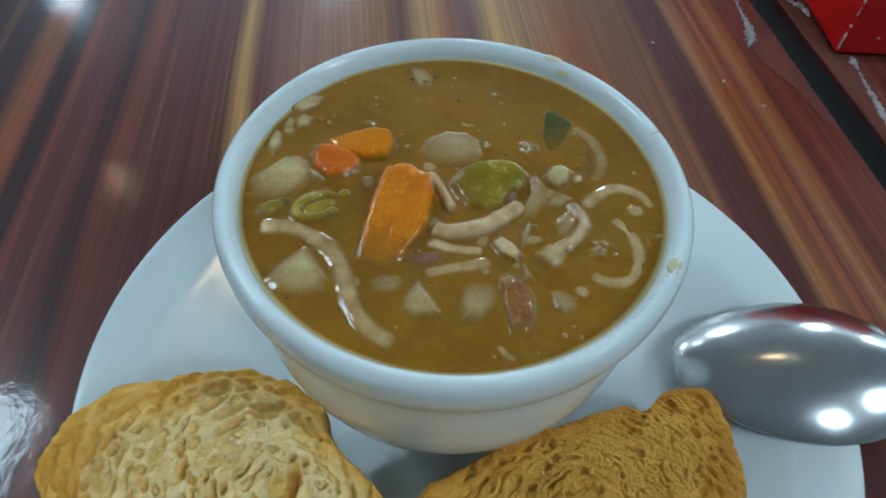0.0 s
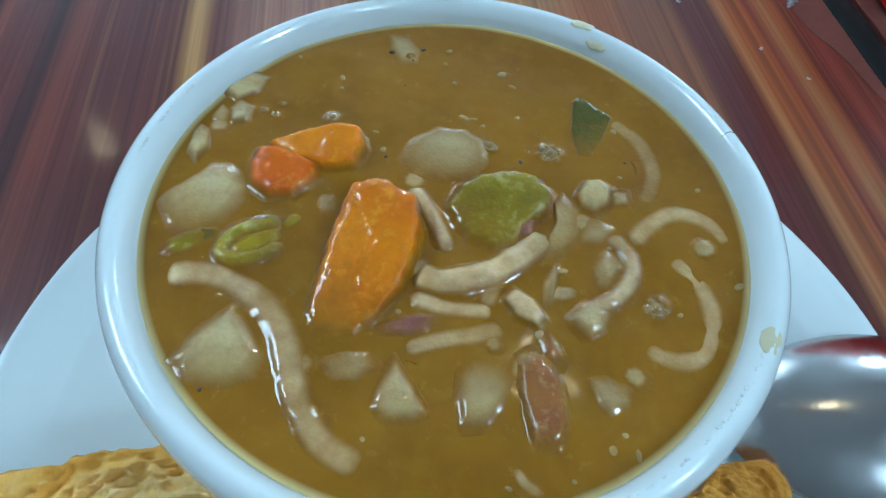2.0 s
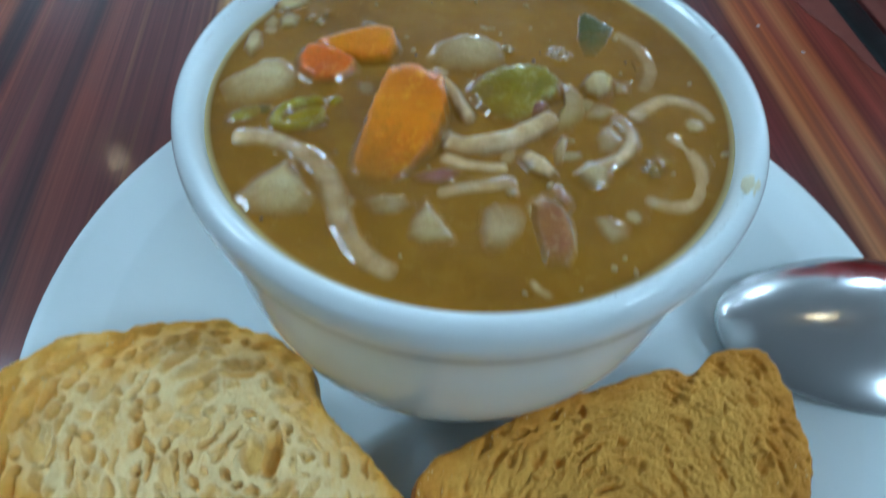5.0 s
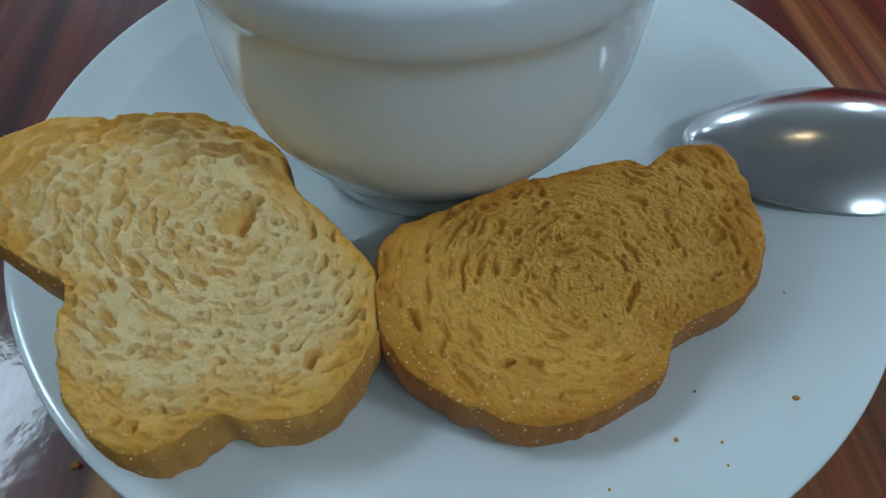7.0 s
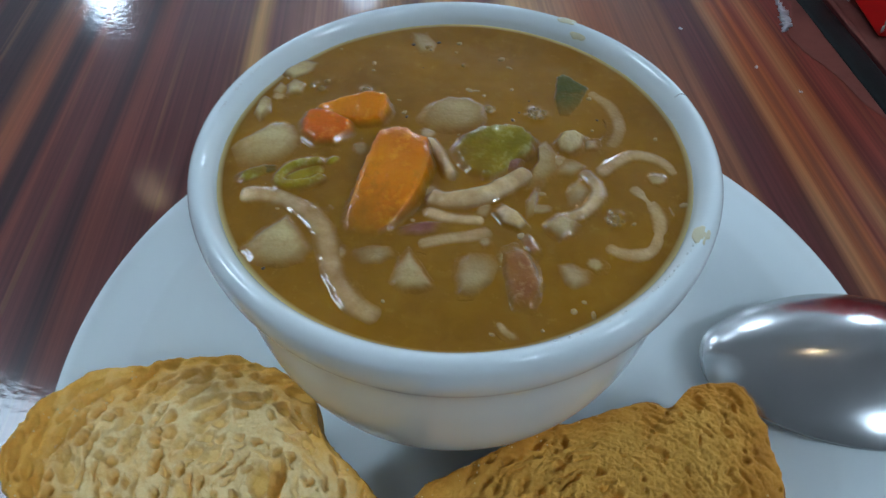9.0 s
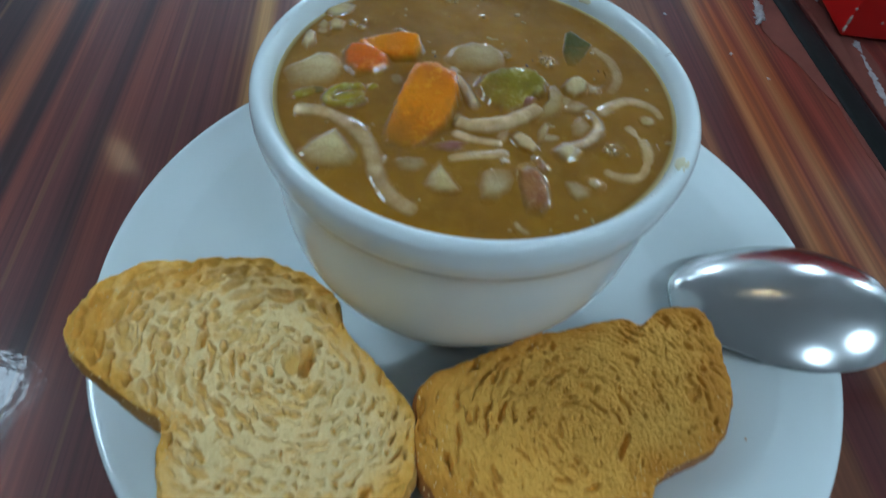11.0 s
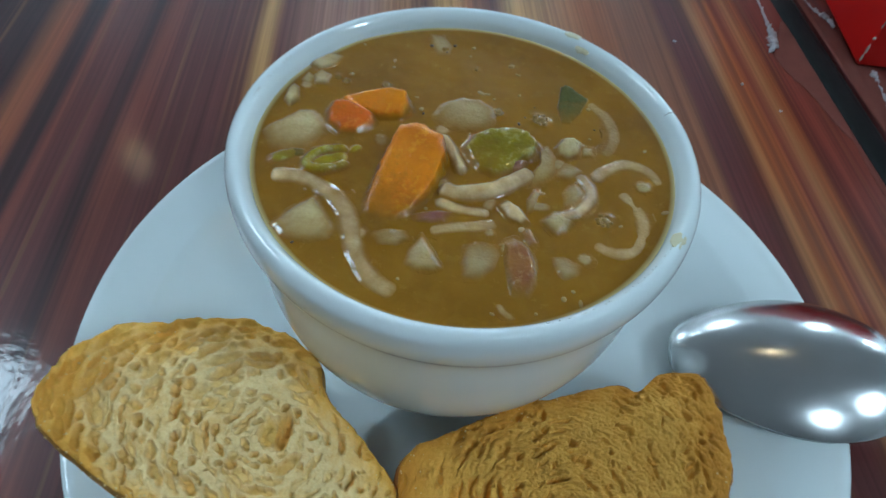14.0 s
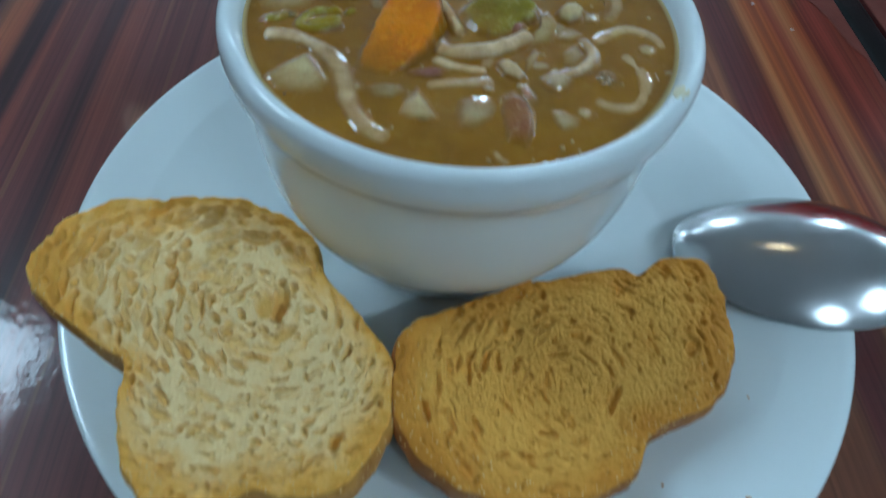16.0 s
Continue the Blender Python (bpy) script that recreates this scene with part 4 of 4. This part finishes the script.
noodle([(27.4, 2.4), (28.8, 5.2), (32.0, 8.8), (36.0, 9.4), (39.0, 7.8), (40.2, 6.0)], 2.6, 0.55, "arched pale noodle near the cup's wall", (0.6, 0.6, 0.65, 0.5, 0.25))
noodle([(33.4, 0.4), (36.2, -1.6), (38.4, -5.2), (39.0, -9.2), (38.2, -13.0), (36.0, -15.0), (33.4, -15.4), (31.0, -14.8)], 2.5, 0.45, "hooked pale noodle near the cup's wall", (0.5, 0.62, 0.6, 0.5, 0.5, 0.25))
noodle([(21.6, 25.8), (26.0, 22.6), (28.8, 17.4), (28.8, 13.0), (28.0, 10.4)], 2.5, 0.2, "faint noodle just under the broth", (0.3, 0.4, 0.32, 0.12), 0.8)
noodle([(17.3, -34.7), (18.5, -35.8), (20.0, -36.3)], 1.4, 0.25, "thin noodle end just under the broth", (0.4,), 0.8)

piece("herb_leaf", [(14.2, 28.6), (15.0, 30.0), (21.2, 27.0), (20.4, 22.0), (19.0, 17.2), (17.0, 16.8), (15.2, 21.0)], 0.0007, HERB, "dark green wilted herb leaf floating on the soup", "herb", (-0.05, 0.05), 25, 0.0003, 1, 0.16, 1.0, 0.12)
piece("herb_leaf", [(-33.2, -13.6), (-30.8, -13.0), (-30.0, -14.4), (-32.0, -15.8)], 0.0005, HERB, "small torn herb shred beside a potato", "herb", (0, 0), 26, 0.0003, 1, 0.16, 0.6, 0.5)
foam(12.6, 15.8, 1.9, 9, 2)
foam(31.4, -8.2, 1.7, 8, 3)
for x, y, r in ((3.1, 14.3, 1.0), (-34.2, 11.2, 0.6), (-32.0, 10.8, 0.7), (-31.9, 13.5, 0.5), (-22.9, 12.9, 0.9), (-15.4, 31.4, 0.6), (-6.0, 27.0, 0.4)):
    bubble(x, y, r)
for x, y, r in ((8.4, 12.6, 0.65), (-12.1, 7.4, 0.5), (9.1, 15.2, 0.35), (-18.8, 31.6, 0.8), (-13.6, 34.0, 0.7), (-14.6, 30.6, 0.6), (24.4, 17.4, 0.4), (-21.9, -35.6, 0.5), (10.2, 19.4, 0.3), (-14.0, 24.0, 0.25)):
    speck(x, y, r)
for x, y, r in ((1.3, 31.8, 1.2), (-9.1, 35.0, 0.9), (-13.0, 8.6, 0.8), (16.6, -16.6, 1.0), (6.0, 22.0, 0.6), (-24.0, 20.0, 0.6), (24.0, 14.0, 0.5), (36.0, 15.0, 0.7), (29.0, -27.0, 0.6), (-1.0, -36.0, 0.5)):
    speck(x, y, r, POTATO, "tiny pale vegetable crumb in the soup")


def shreds(count):
    """Countless fine shreds of vegetable that cloud the broth."""
    rng = random.Random(11)
    bm = bmesh.new()
    for _ in range(count):
        r, q = 0.0425 * math.sqrt(rng.random()), rng.uniform(0, 2 * math.pi)
        a, b = rng.uniform(0.0004, 0.0013), rng.uniform(0.0002, 0.0005)
        bmesh.ops.create_icosphere(bm, subdivisions=2, radius=1, matrix=pose(r * math.cos(q), r * math.sin(q), rng.uniform(-0.0001, 0.00015), 0, 0, rng.uniform(0, 180)) @ Matrix.Diagonal((a * 0.8, b * 1.2, 0.00016, 1)))
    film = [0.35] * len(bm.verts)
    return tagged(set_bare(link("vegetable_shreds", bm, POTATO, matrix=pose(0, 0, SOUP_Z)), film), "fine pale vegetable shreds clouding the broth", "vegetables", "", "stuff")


shreds(34)


def soup_surface():
    rings_n, seg, rad = 150, 420, 0.0440
    rr = np.sqrt(np.linspace(0.0, 1.0, rings_n) ** 1.6) * rad
    aa = np.linspace(0, 2 * math.pi, seg, endpoint=False)
    X, Y = np.outer(rr, np.cos(aa)), np.outer(rr, np.sin(aa))
    wall = 0.00010 * np.exp(-(rad - np.hypot(X, Y)) / 0.0008)
    H = np.zeros(X.shape)
    for x, y, r in FOOT:
        H = np.maximum(H, 0.00035 * np.exp(-np.maximum(np.hypot(X - x, Y - y) - r, 0) / 0.00050))
    rough = np.array([fbm(x * 420, y * 420, 9.0, 3) for x, y in zip(X.ravel(), Y.ravel())]).reshape(X.shape)
    H = np.maximum(H * np.clip(0.85 + 0.9 * rough, 0.25, 1.5), wall)
    ripple = np.array([0.00012 * fbm(x * 130, y * 130, 5.0, 2) for x, y in zip(X.ravel(), Y.ravel())]).reshape(X.shape)
    H += ripple
    H[0, :] = H[0, 0]
    verts = [(0, 0, float(H[0, 0]))] + [(float(X[i, j]), float(Y[i, j]), float(H[i, j])) for i in range(1, rings_n) for j in range(seg)]
    faces = [(0, 1 + j, 1 + (j + 1) % seg) for j in range(seg)]
    for i in range(1, rings_n - 1):
        o = 1 + (i - 1) * seg
        faces += [(o + j, o + seg + j, o + seg + (j + 1) % seg, o + (j + 1) % seg) for j in range(seg)]
    # a shallow body under the surface
    o, n = 1 + (rings_n - 2) * seg, len(verts)
    verts += [(0.042 * math.cos(a), 0.042 * math.sin(a), -0.02) for a in aa] + [(0, 0, -0.02)]
    faces += [(o + j, n + j, n + (j + 1) % seg, o + (j + 1) % seg) for j in range(seg)]
    faces += [(n + j, n + seg, n + (j + 1) % seg) for j in range(seg)]
    me = bpy.data.meshes.new("soup")
    me.from_pydata(verts, [], faces)
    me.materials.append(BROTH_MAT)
    me.polygons.foreach_set("use_smooth", [True] * len(me.polygons))
    ob = new("soup", me)
    ob.matrix_basis = pose(0, 0, SOUP_Z)
    return tagged(ob, "thick ochre vegetable soup filling the cup almost to its rim", "soup")


soup_surface()


# ---------------------------------------------------------------- toast
def toast(outline, plane, thick, middle, crumb, crust, label, seed, swirl, depth, open_by, share, grit, lip=0.0011, hollows=()):
    """A slice of toast. outline: the top face's edge in millimetres; plane: slope in x, slope in y, height; swirl: middle of the crumb's coil;
    open_by, share: width and share of the crumb's drawn-out pores; hollows: single holes (x, y, half length, half width, turn, depth)."""
    sx, sy, z0 = plane
    mx, my = middle[0] / 1000, middle[1] / 1000
    thing = empty("toast_slice", pose(mx, my, sx * mx + sy * my + z0), label, "toast", "toast on the plate")
    rim = spline([(x / 1000 - mx, y / 1000 - my, 0) for x, y in outline], 26, True)
    rim = [p + p.normalized() * (0.0008 * fbm(p.x * 150, p.y * 150, seed, 6)) for p in rim]
    n, m = len(rim), 210

    fr = [0.0] + [k / m for k in range(2, m + 1)]
    P = np.array([(p.x * f, p.y * f, f) for f in fr for p in rim])
    X, Y, Fr = P.T

    def field(scale, octaves, off):
        return np.array([fbm(x * scale, y * scale, off, octaves) for x, y in zip(X, Y)])

    W, V = field(300, 3, seed + 8), field(300, 3, seed + 18)
    R, S = field(900, 2, seed + 70), field(900, 2, seed + 80)
    XW, YW = X + 0.0005 * W + 0.0003 * R + 0.0010 * field(90, 2, seed + 28), Y + 0.0005 * V + 0.0003 * S + 0.0010 * field(90, 2, seed + 38)
    away = np.hypot(XW - swirl[0], (YW - swirl[1]) / 0.85)

    def strands(long, wide, octaves, off):
        return np.array([noise.fractal(Vector((x / long, y / long, r / wide + off)), 1.0, 2.1, octaves, noise_basis="PERLIN_ORIGINAL") for x, y, r in zip(XW, YW, away)])

    def cut(f, a, b):
        e = np.clip(((f - f.mean()) / f.std() - a) / (b - a), 0, 1)
        return e * e * (3 - 2 * e)

    # drawn-out pores along the coil, of uneven size, with creamy walls between them
    small = strands(0.0030, 0.0008, 2, seed + 40)
    dent = 0.00050 * grit * cut(small, 0.0, 1.6)
    rng = random.Random(int(seed * 10))
    pores, ring_r = [(hx, hy, hq, ha, hb, hd) for hx, hy, ha, hb, hq, hd in hollows], 0.0052
    while ring_r < 0.056:
        q = rng.uniform(0, 1)
        while q < 2 * math.pi:
            r = ring_r + rng.uniform(-0.9, 0.9) * 0.001
            px, py = swirl[0] + r * math.cos(q), swirl[1] + r * math.sin(q) * 0.85
            coarse = 0.55 + 0.45 * math.cos(q - 2.4) if r > 0.012 else 0.8
            long = 0.001 * rng.choice((0.8, 1.1, 1.4, 1.9, 2.6, 3.4)) * (0.6 + 0.4 * coarse)
            wide = 0.001 * rng.uniform(0.42, 0.95) * (0.55 + 0.45 * coarse) * open_by
            if rng.random() < share + 0.8 * fbm(px * 90, py * 90, seed + 60, 2):
                pores.append((px, py, q + math.pi / 2 + rng.uniform(-0.16, 0.16), long, wide, depth * rng.uniform(0.5, 1.0) * min(1.2, wide / 0.0007)))
            q += (2.1 * long + rng.uniform(0.0004, 0.0016)) / ring_r
        ring_r += 0.0024
    pores += [(rng.uniform(-0.045, 0.045), rng.uniform(-0.04, 0.04), rng.uniform(0, 3), rng.uniform(0.0003, 0.0009), rng.uniform(0.00025, 0.0006), depth * rng.uniform(0.3, 0.7)) for _ in range(260)]
    for px, py, q, a, b, d in pores:
        near = np.nonzero(np.abs(XW - px) + np.abs(YW - py) < 2.5 * a + 0.001)[0]
        if len(near):
            dx, dy = XW[near] - px, YW[near] - py
            u, v = (dx * math.cos(q) + dy * math.sin(q)) / a, (-dx * math.sin(q) + dy * math.cos(q)) / b
            e = np.clip((1.33 - np.sqrt(u * u + v * v)) / 0.8, 0, 1)
            dent[near] = np.maximum(dent[near], d * e * e * (3 - 2 * e))
    fine = grit * (0.00050 * field(1300, 4, seed) + 0.00032 * field(520, 3, seed * 2)) + 0.0014 * field(60, 2, seed + 4)
    fade = 1 - 0.65 * np.clip((Fr - 0.9) / 0.1, 0, 1) ** 2
    Z = (fine - dent) * fade - lip * (1 - np.sqrt(1 - np.clip((Fr - 0.93) / 0.07, 0, 1) ** 2)) + sx * X + sy * Y
    rings = [[tuple(float(c) for c in (X[o + i], Y[o + i], Z[o + i])) for i in range(n)] for o in range(n, len(X), n)]
    rings.insert(0, [(0, 0, float(Z[0]))])
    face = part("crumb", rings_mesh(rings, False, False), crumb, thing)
    done = face.data.attributes.new("toasting", "FLOAT", "POINT")
    done.data.foreach_set("value", [0.0] + [f for f in fr[1:] for _ in range(n)])
    # pore depth, which drives the shade painted into the crumb's colour
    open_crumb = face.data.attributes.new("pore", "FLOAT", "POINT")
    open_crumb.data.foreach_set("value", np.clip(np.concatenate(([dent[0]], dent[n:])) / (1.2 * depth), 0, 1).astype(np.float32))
    edge = rings[-1]
    side = []
    for out, down in ((1.0, 0.0), (1.008, 0.04), (1.016, 0.12), (1.022, 0.24), (1.024, 0.45), (1.016, 0.66), (1.002, 0.82), (0.985, 0.92), (0.955, 0.98), (0.90, 1.0)):
        ring = []
        for x, y, z in edge:
            w = 1 + (0.014 * fbm(x * 150, y * 150, down * 2 + seed, 6) if down else 0)
            ring.append((x * out * w, y * out * w, z - thick * down))
        side.append(ring)
    # loose toasted grains on the face's edge and down the crust
    grains, pick = bmesh.new(), random.Random(int(seed * 100))
    for _ in range(420):
        ring = side[pick.choice((1, 2, 2, 3, 4, 5))] if pick.random() < 0.3 else rings[int(len(rings) * (1 - 0.22 * pick.random() ** 1.5)) - 1]
        gx, gy, gz = ring[pick.randrange(n)]
        if gy < 0.004 + 0.02 * pick.random():
            bmesh.ops.create_icosphere(grains, subdivisions=1, radius=pick.uniform(0.00010, 0.00030), matrix=pose(gx, gy, gz + 0.0001, pick.uniform(0, 90), 0, 0) @ Matrix.Diagonal((1, 1, 0.7, 1)))
    tagged(part("grain_dust", grains, GRAIN_PALE, thing, "tiny pale toasted grains"), kind="stuff")
    side.append([(0, 0, -thick * 0.99)])
    part("crust", rings_mesh(side, False, False), crust, thing, "browned crust round the slice")
    return thing


LEFT = [(-66.8, -69.0), (-66.7, -58.4), (-61.8, -49.6), (-52.3, -42.0), (-38.6, -35.0), (-28.7, -34.4), (-19.0, -37.4), (-14.6, -43.4), (-4.9, -48.9), (4.6, -54.4), (9.6, -62.0), (11.0, -72.0),
        (9.0, -82.0), (2.3, -88.4), (-5.6, -90.6), (-10.1, -96.4), (-17.0, -100.6), (-25.0, -98.0), (-32.0, -92.0), (-36.6, -84.0), (-39.4, -79.0), (-46.0, -77.6), (-58.0, -74.6)]
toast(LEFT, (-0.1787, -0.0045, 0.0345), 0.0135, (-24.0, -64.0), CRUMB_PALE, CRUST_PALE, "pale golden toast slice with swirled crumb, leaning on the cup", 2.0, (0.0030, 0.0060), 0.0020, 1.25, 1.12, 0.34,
      hollows=((0.0052, 0.0090, 0.0042, 0.0017, 1.85, 0.0042), (0.0026, 0.0076, 0.0034, 0.0020, 2.1, 0.0024), (0.028, -0.0125, 0.0016, 0.0013, 1.2, 0.0024), (0.0245, -0.0115, 0.0011, 0.0006, 0.9, 0.0020),
               (-0.030, -0.003, 0.0028, 0.0009, 2.4, 0.0018), (0.0065, -0.0040, 0.0028, 0.0008, 0.3, 0.0020), (-0.0140, 0.0030, 0.0017, 0.0010, 2.6, 0.0020), (-0.0185, -0.0085, 0.0016, 0.0008, 2.3, 0.0018)))
RIGHT = [(7.0, -49.6), (8.6, -60.4), (12.7, -67.9), (19.2, -73.2), (27.4, -75.4), (35.0, -76.0), (42.4, -75.7), (50.9, -70.7), (57.2, -65.0), (61.4, -58.8), (62.8, -51.6), (65.6, -47.6), (72.1, -42.0),
         (76.2, -34.1), (77.0, -24.6), (74.8, -17.8), (71.0, -9.8), (65.2, -6.0), (57.4, -9.4), (53.2, -15.6), (48.4, -16.4), (42.4, -19.6), (33.2, -25.4), (25.6, -31.0), (16.0, -39.4)]
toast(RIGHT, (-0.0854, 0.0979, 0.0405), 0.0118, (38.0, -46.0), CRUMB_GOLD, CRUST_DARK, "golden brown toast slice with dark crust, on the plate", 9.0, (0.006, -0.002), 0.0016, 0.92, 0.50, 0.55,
      hollows=((-0.0205, -0.0185, 0.0022, 0.0007, 2.2, 0.0020), (-0.0155, -0.0035, 0.0014, 0.0008, 1.2, 0.0014), (0.001, -0.0195, 0.0017, 0.0008, 0.1, 0.0018), (0.030, 0.0165, 0.0022, 0.0012, 1.4, 0.0014),
               (-0.0165, 0.0020, 0.0011, 0.0008, 1.3, 0.0014), (0.0040, -0.0135, 0.0020, 0.0007, 0.2, 0.0015), (0.0105, -0.0130, 0.0024, 0.0006, 0.7, 0.0012), (-0.0030, -0.0215, 0.0014, 0.0007, 0.3, 0.0015)))


# ---------------------------------------------------------------- crumbs
def crumb(x, y, z, r, mat, label):
    bm = bmesh.new()
    bmesh.ops.create_icosphere(bm, subdivisions=2, radius=1, matrix=Matrix.Diagonal((r, r * 0.75, r * 0.55, 1)))
    for v in bm.verts:
        v.co *= 1 + 0.35 * fbm(v.co.x * 900 + x * 1000, v.co.y * 900 + y * 1000, v.co.z * 900)
    return tagged(link("crumb", bm, mat, matrix=pose(x, y, z + r * 0.4, 0, 0, x * 40000 % 180)), label, "crumb", "loose crumbs")


def plate_z(x, y):
    r = math.hypot(x - CX, y - CY)
    prof = [(0, 0), (0.060, 0.0004), (0.068, 0.0021), (0.078, 0.0050), (0.0835, 0.0067), (0.0862, 0.0071), (0.094, 0.0080), (0.0975, 0.0088)]
    return WELL_Z + float(np.interp(r, [p[0] for p in prof], [p[1] for p in prof]))


for x, y, r in ((0.0857, -0.0546, 0.0009), (0.0690, -0.0570, 0.0005), (0.0660, -0.0680, 0.0006), (0.0735, -0.0665, 0.0005), (0.0745, -0.0705, 0.0004), (0.0560, -0.0800, 0.0004), (0.0850, -0.0300, 0.0004)):
    crumb(x, y, plate_z(x, y), r * 0.75, CRUST_PALE, "small golden toast crumb on the plate")
crumb(-0.0445, -0.0985, 0.0, 0.0011, CRUST_DARK, "dark brown toast crumb on the table")


# ---------------------------------------------------------------- spoon, lying face down with its bowl on the plate
def spoon():
    thing = empty("soup_spoon", pose(0.0623, 0.0072, 0.0199, 0, -5.2, 11.8), "stainless steel soup spoon lying face down on the plate", "spoon")
    L, W, H = 0.0624, 0.0212, 0.0084
    n, m = 72, 48
    bm = bmesh.new()
    tops, unders = [], []
    for k, store in ((1.0, tops), (0.0, unders)):
        for i in range(n + 1):
            u = 0.5 - 0.5 * math.cos(math.pi * i / n)
            full = max(0.0, math.sin(math.pi * u ** 1.244))
            w = W * full ** 0.32 * (0.93 + 0.07 * full)
            row = []
            for j in range(m + 1):
                v = math.sin(math.pi / 2 * (j / m * 2 - 1))
                z = H * (1 - abs(v) ** 1.9) ** 0.95 * full ** 0.42 - (0.0 if k else 0.0010)
                row.append(bm.verts.new((L * u, w * v, z)))
            store.append(row)
    for s, flip in ((tops, 1), (unders, 0)):
        for i in range(n):
            for j in range(m):
                q = (s[i][j], s[i + 1][j], s[i + 1][j + 1], s[i][j + 1])
                bm.faces.new(q if flip else q[::-1])
    for i in range(n):
        for j, f in ((0, 1), (m, 0)):
            q = (tops[i][j], tops[i + 1][j], unders[i + 1][j], unders[i][j])
            bm.faces.new(q if f else q[::-1])
    bmesh.ops.remove_doubles(bm, verts=bm.verts[:], dist=0.00004)
    part("bowl", bm, STEEL, thing, "mirror-worn steel bowl, convex side up")
    rings = []
    for x, w, z, h in ((0.0585, 0.0070, 0.0022, 0.0016), (0.0625, 0.0048, 0.0026, 0.0018), (0.0680, 0.0034, 0.0022, 0.0018), (0.0780, 0.0030, -0.0020, 0.0016), (0.105, 0.0040, -0.0130, 0.0013),
                       (0.135, 0.0060, -0.0222, 0.0011), (0.160, 0.0085, -0.0285, 0.0010), (0.171, 0.0070, -0.0305, 0.0010), (0.175, 0.0030, -0.0312, 0.0009)):
        rings.append([(x, w * math.cos(q), z + h * math.sin(q)) for q in np.linspace(0, 2 * math.pi, 14, endpoint=False)])
    part("handle", rings_mesh(rings), STEEL, thing, "flat steel handle")
    return thing


spoon()
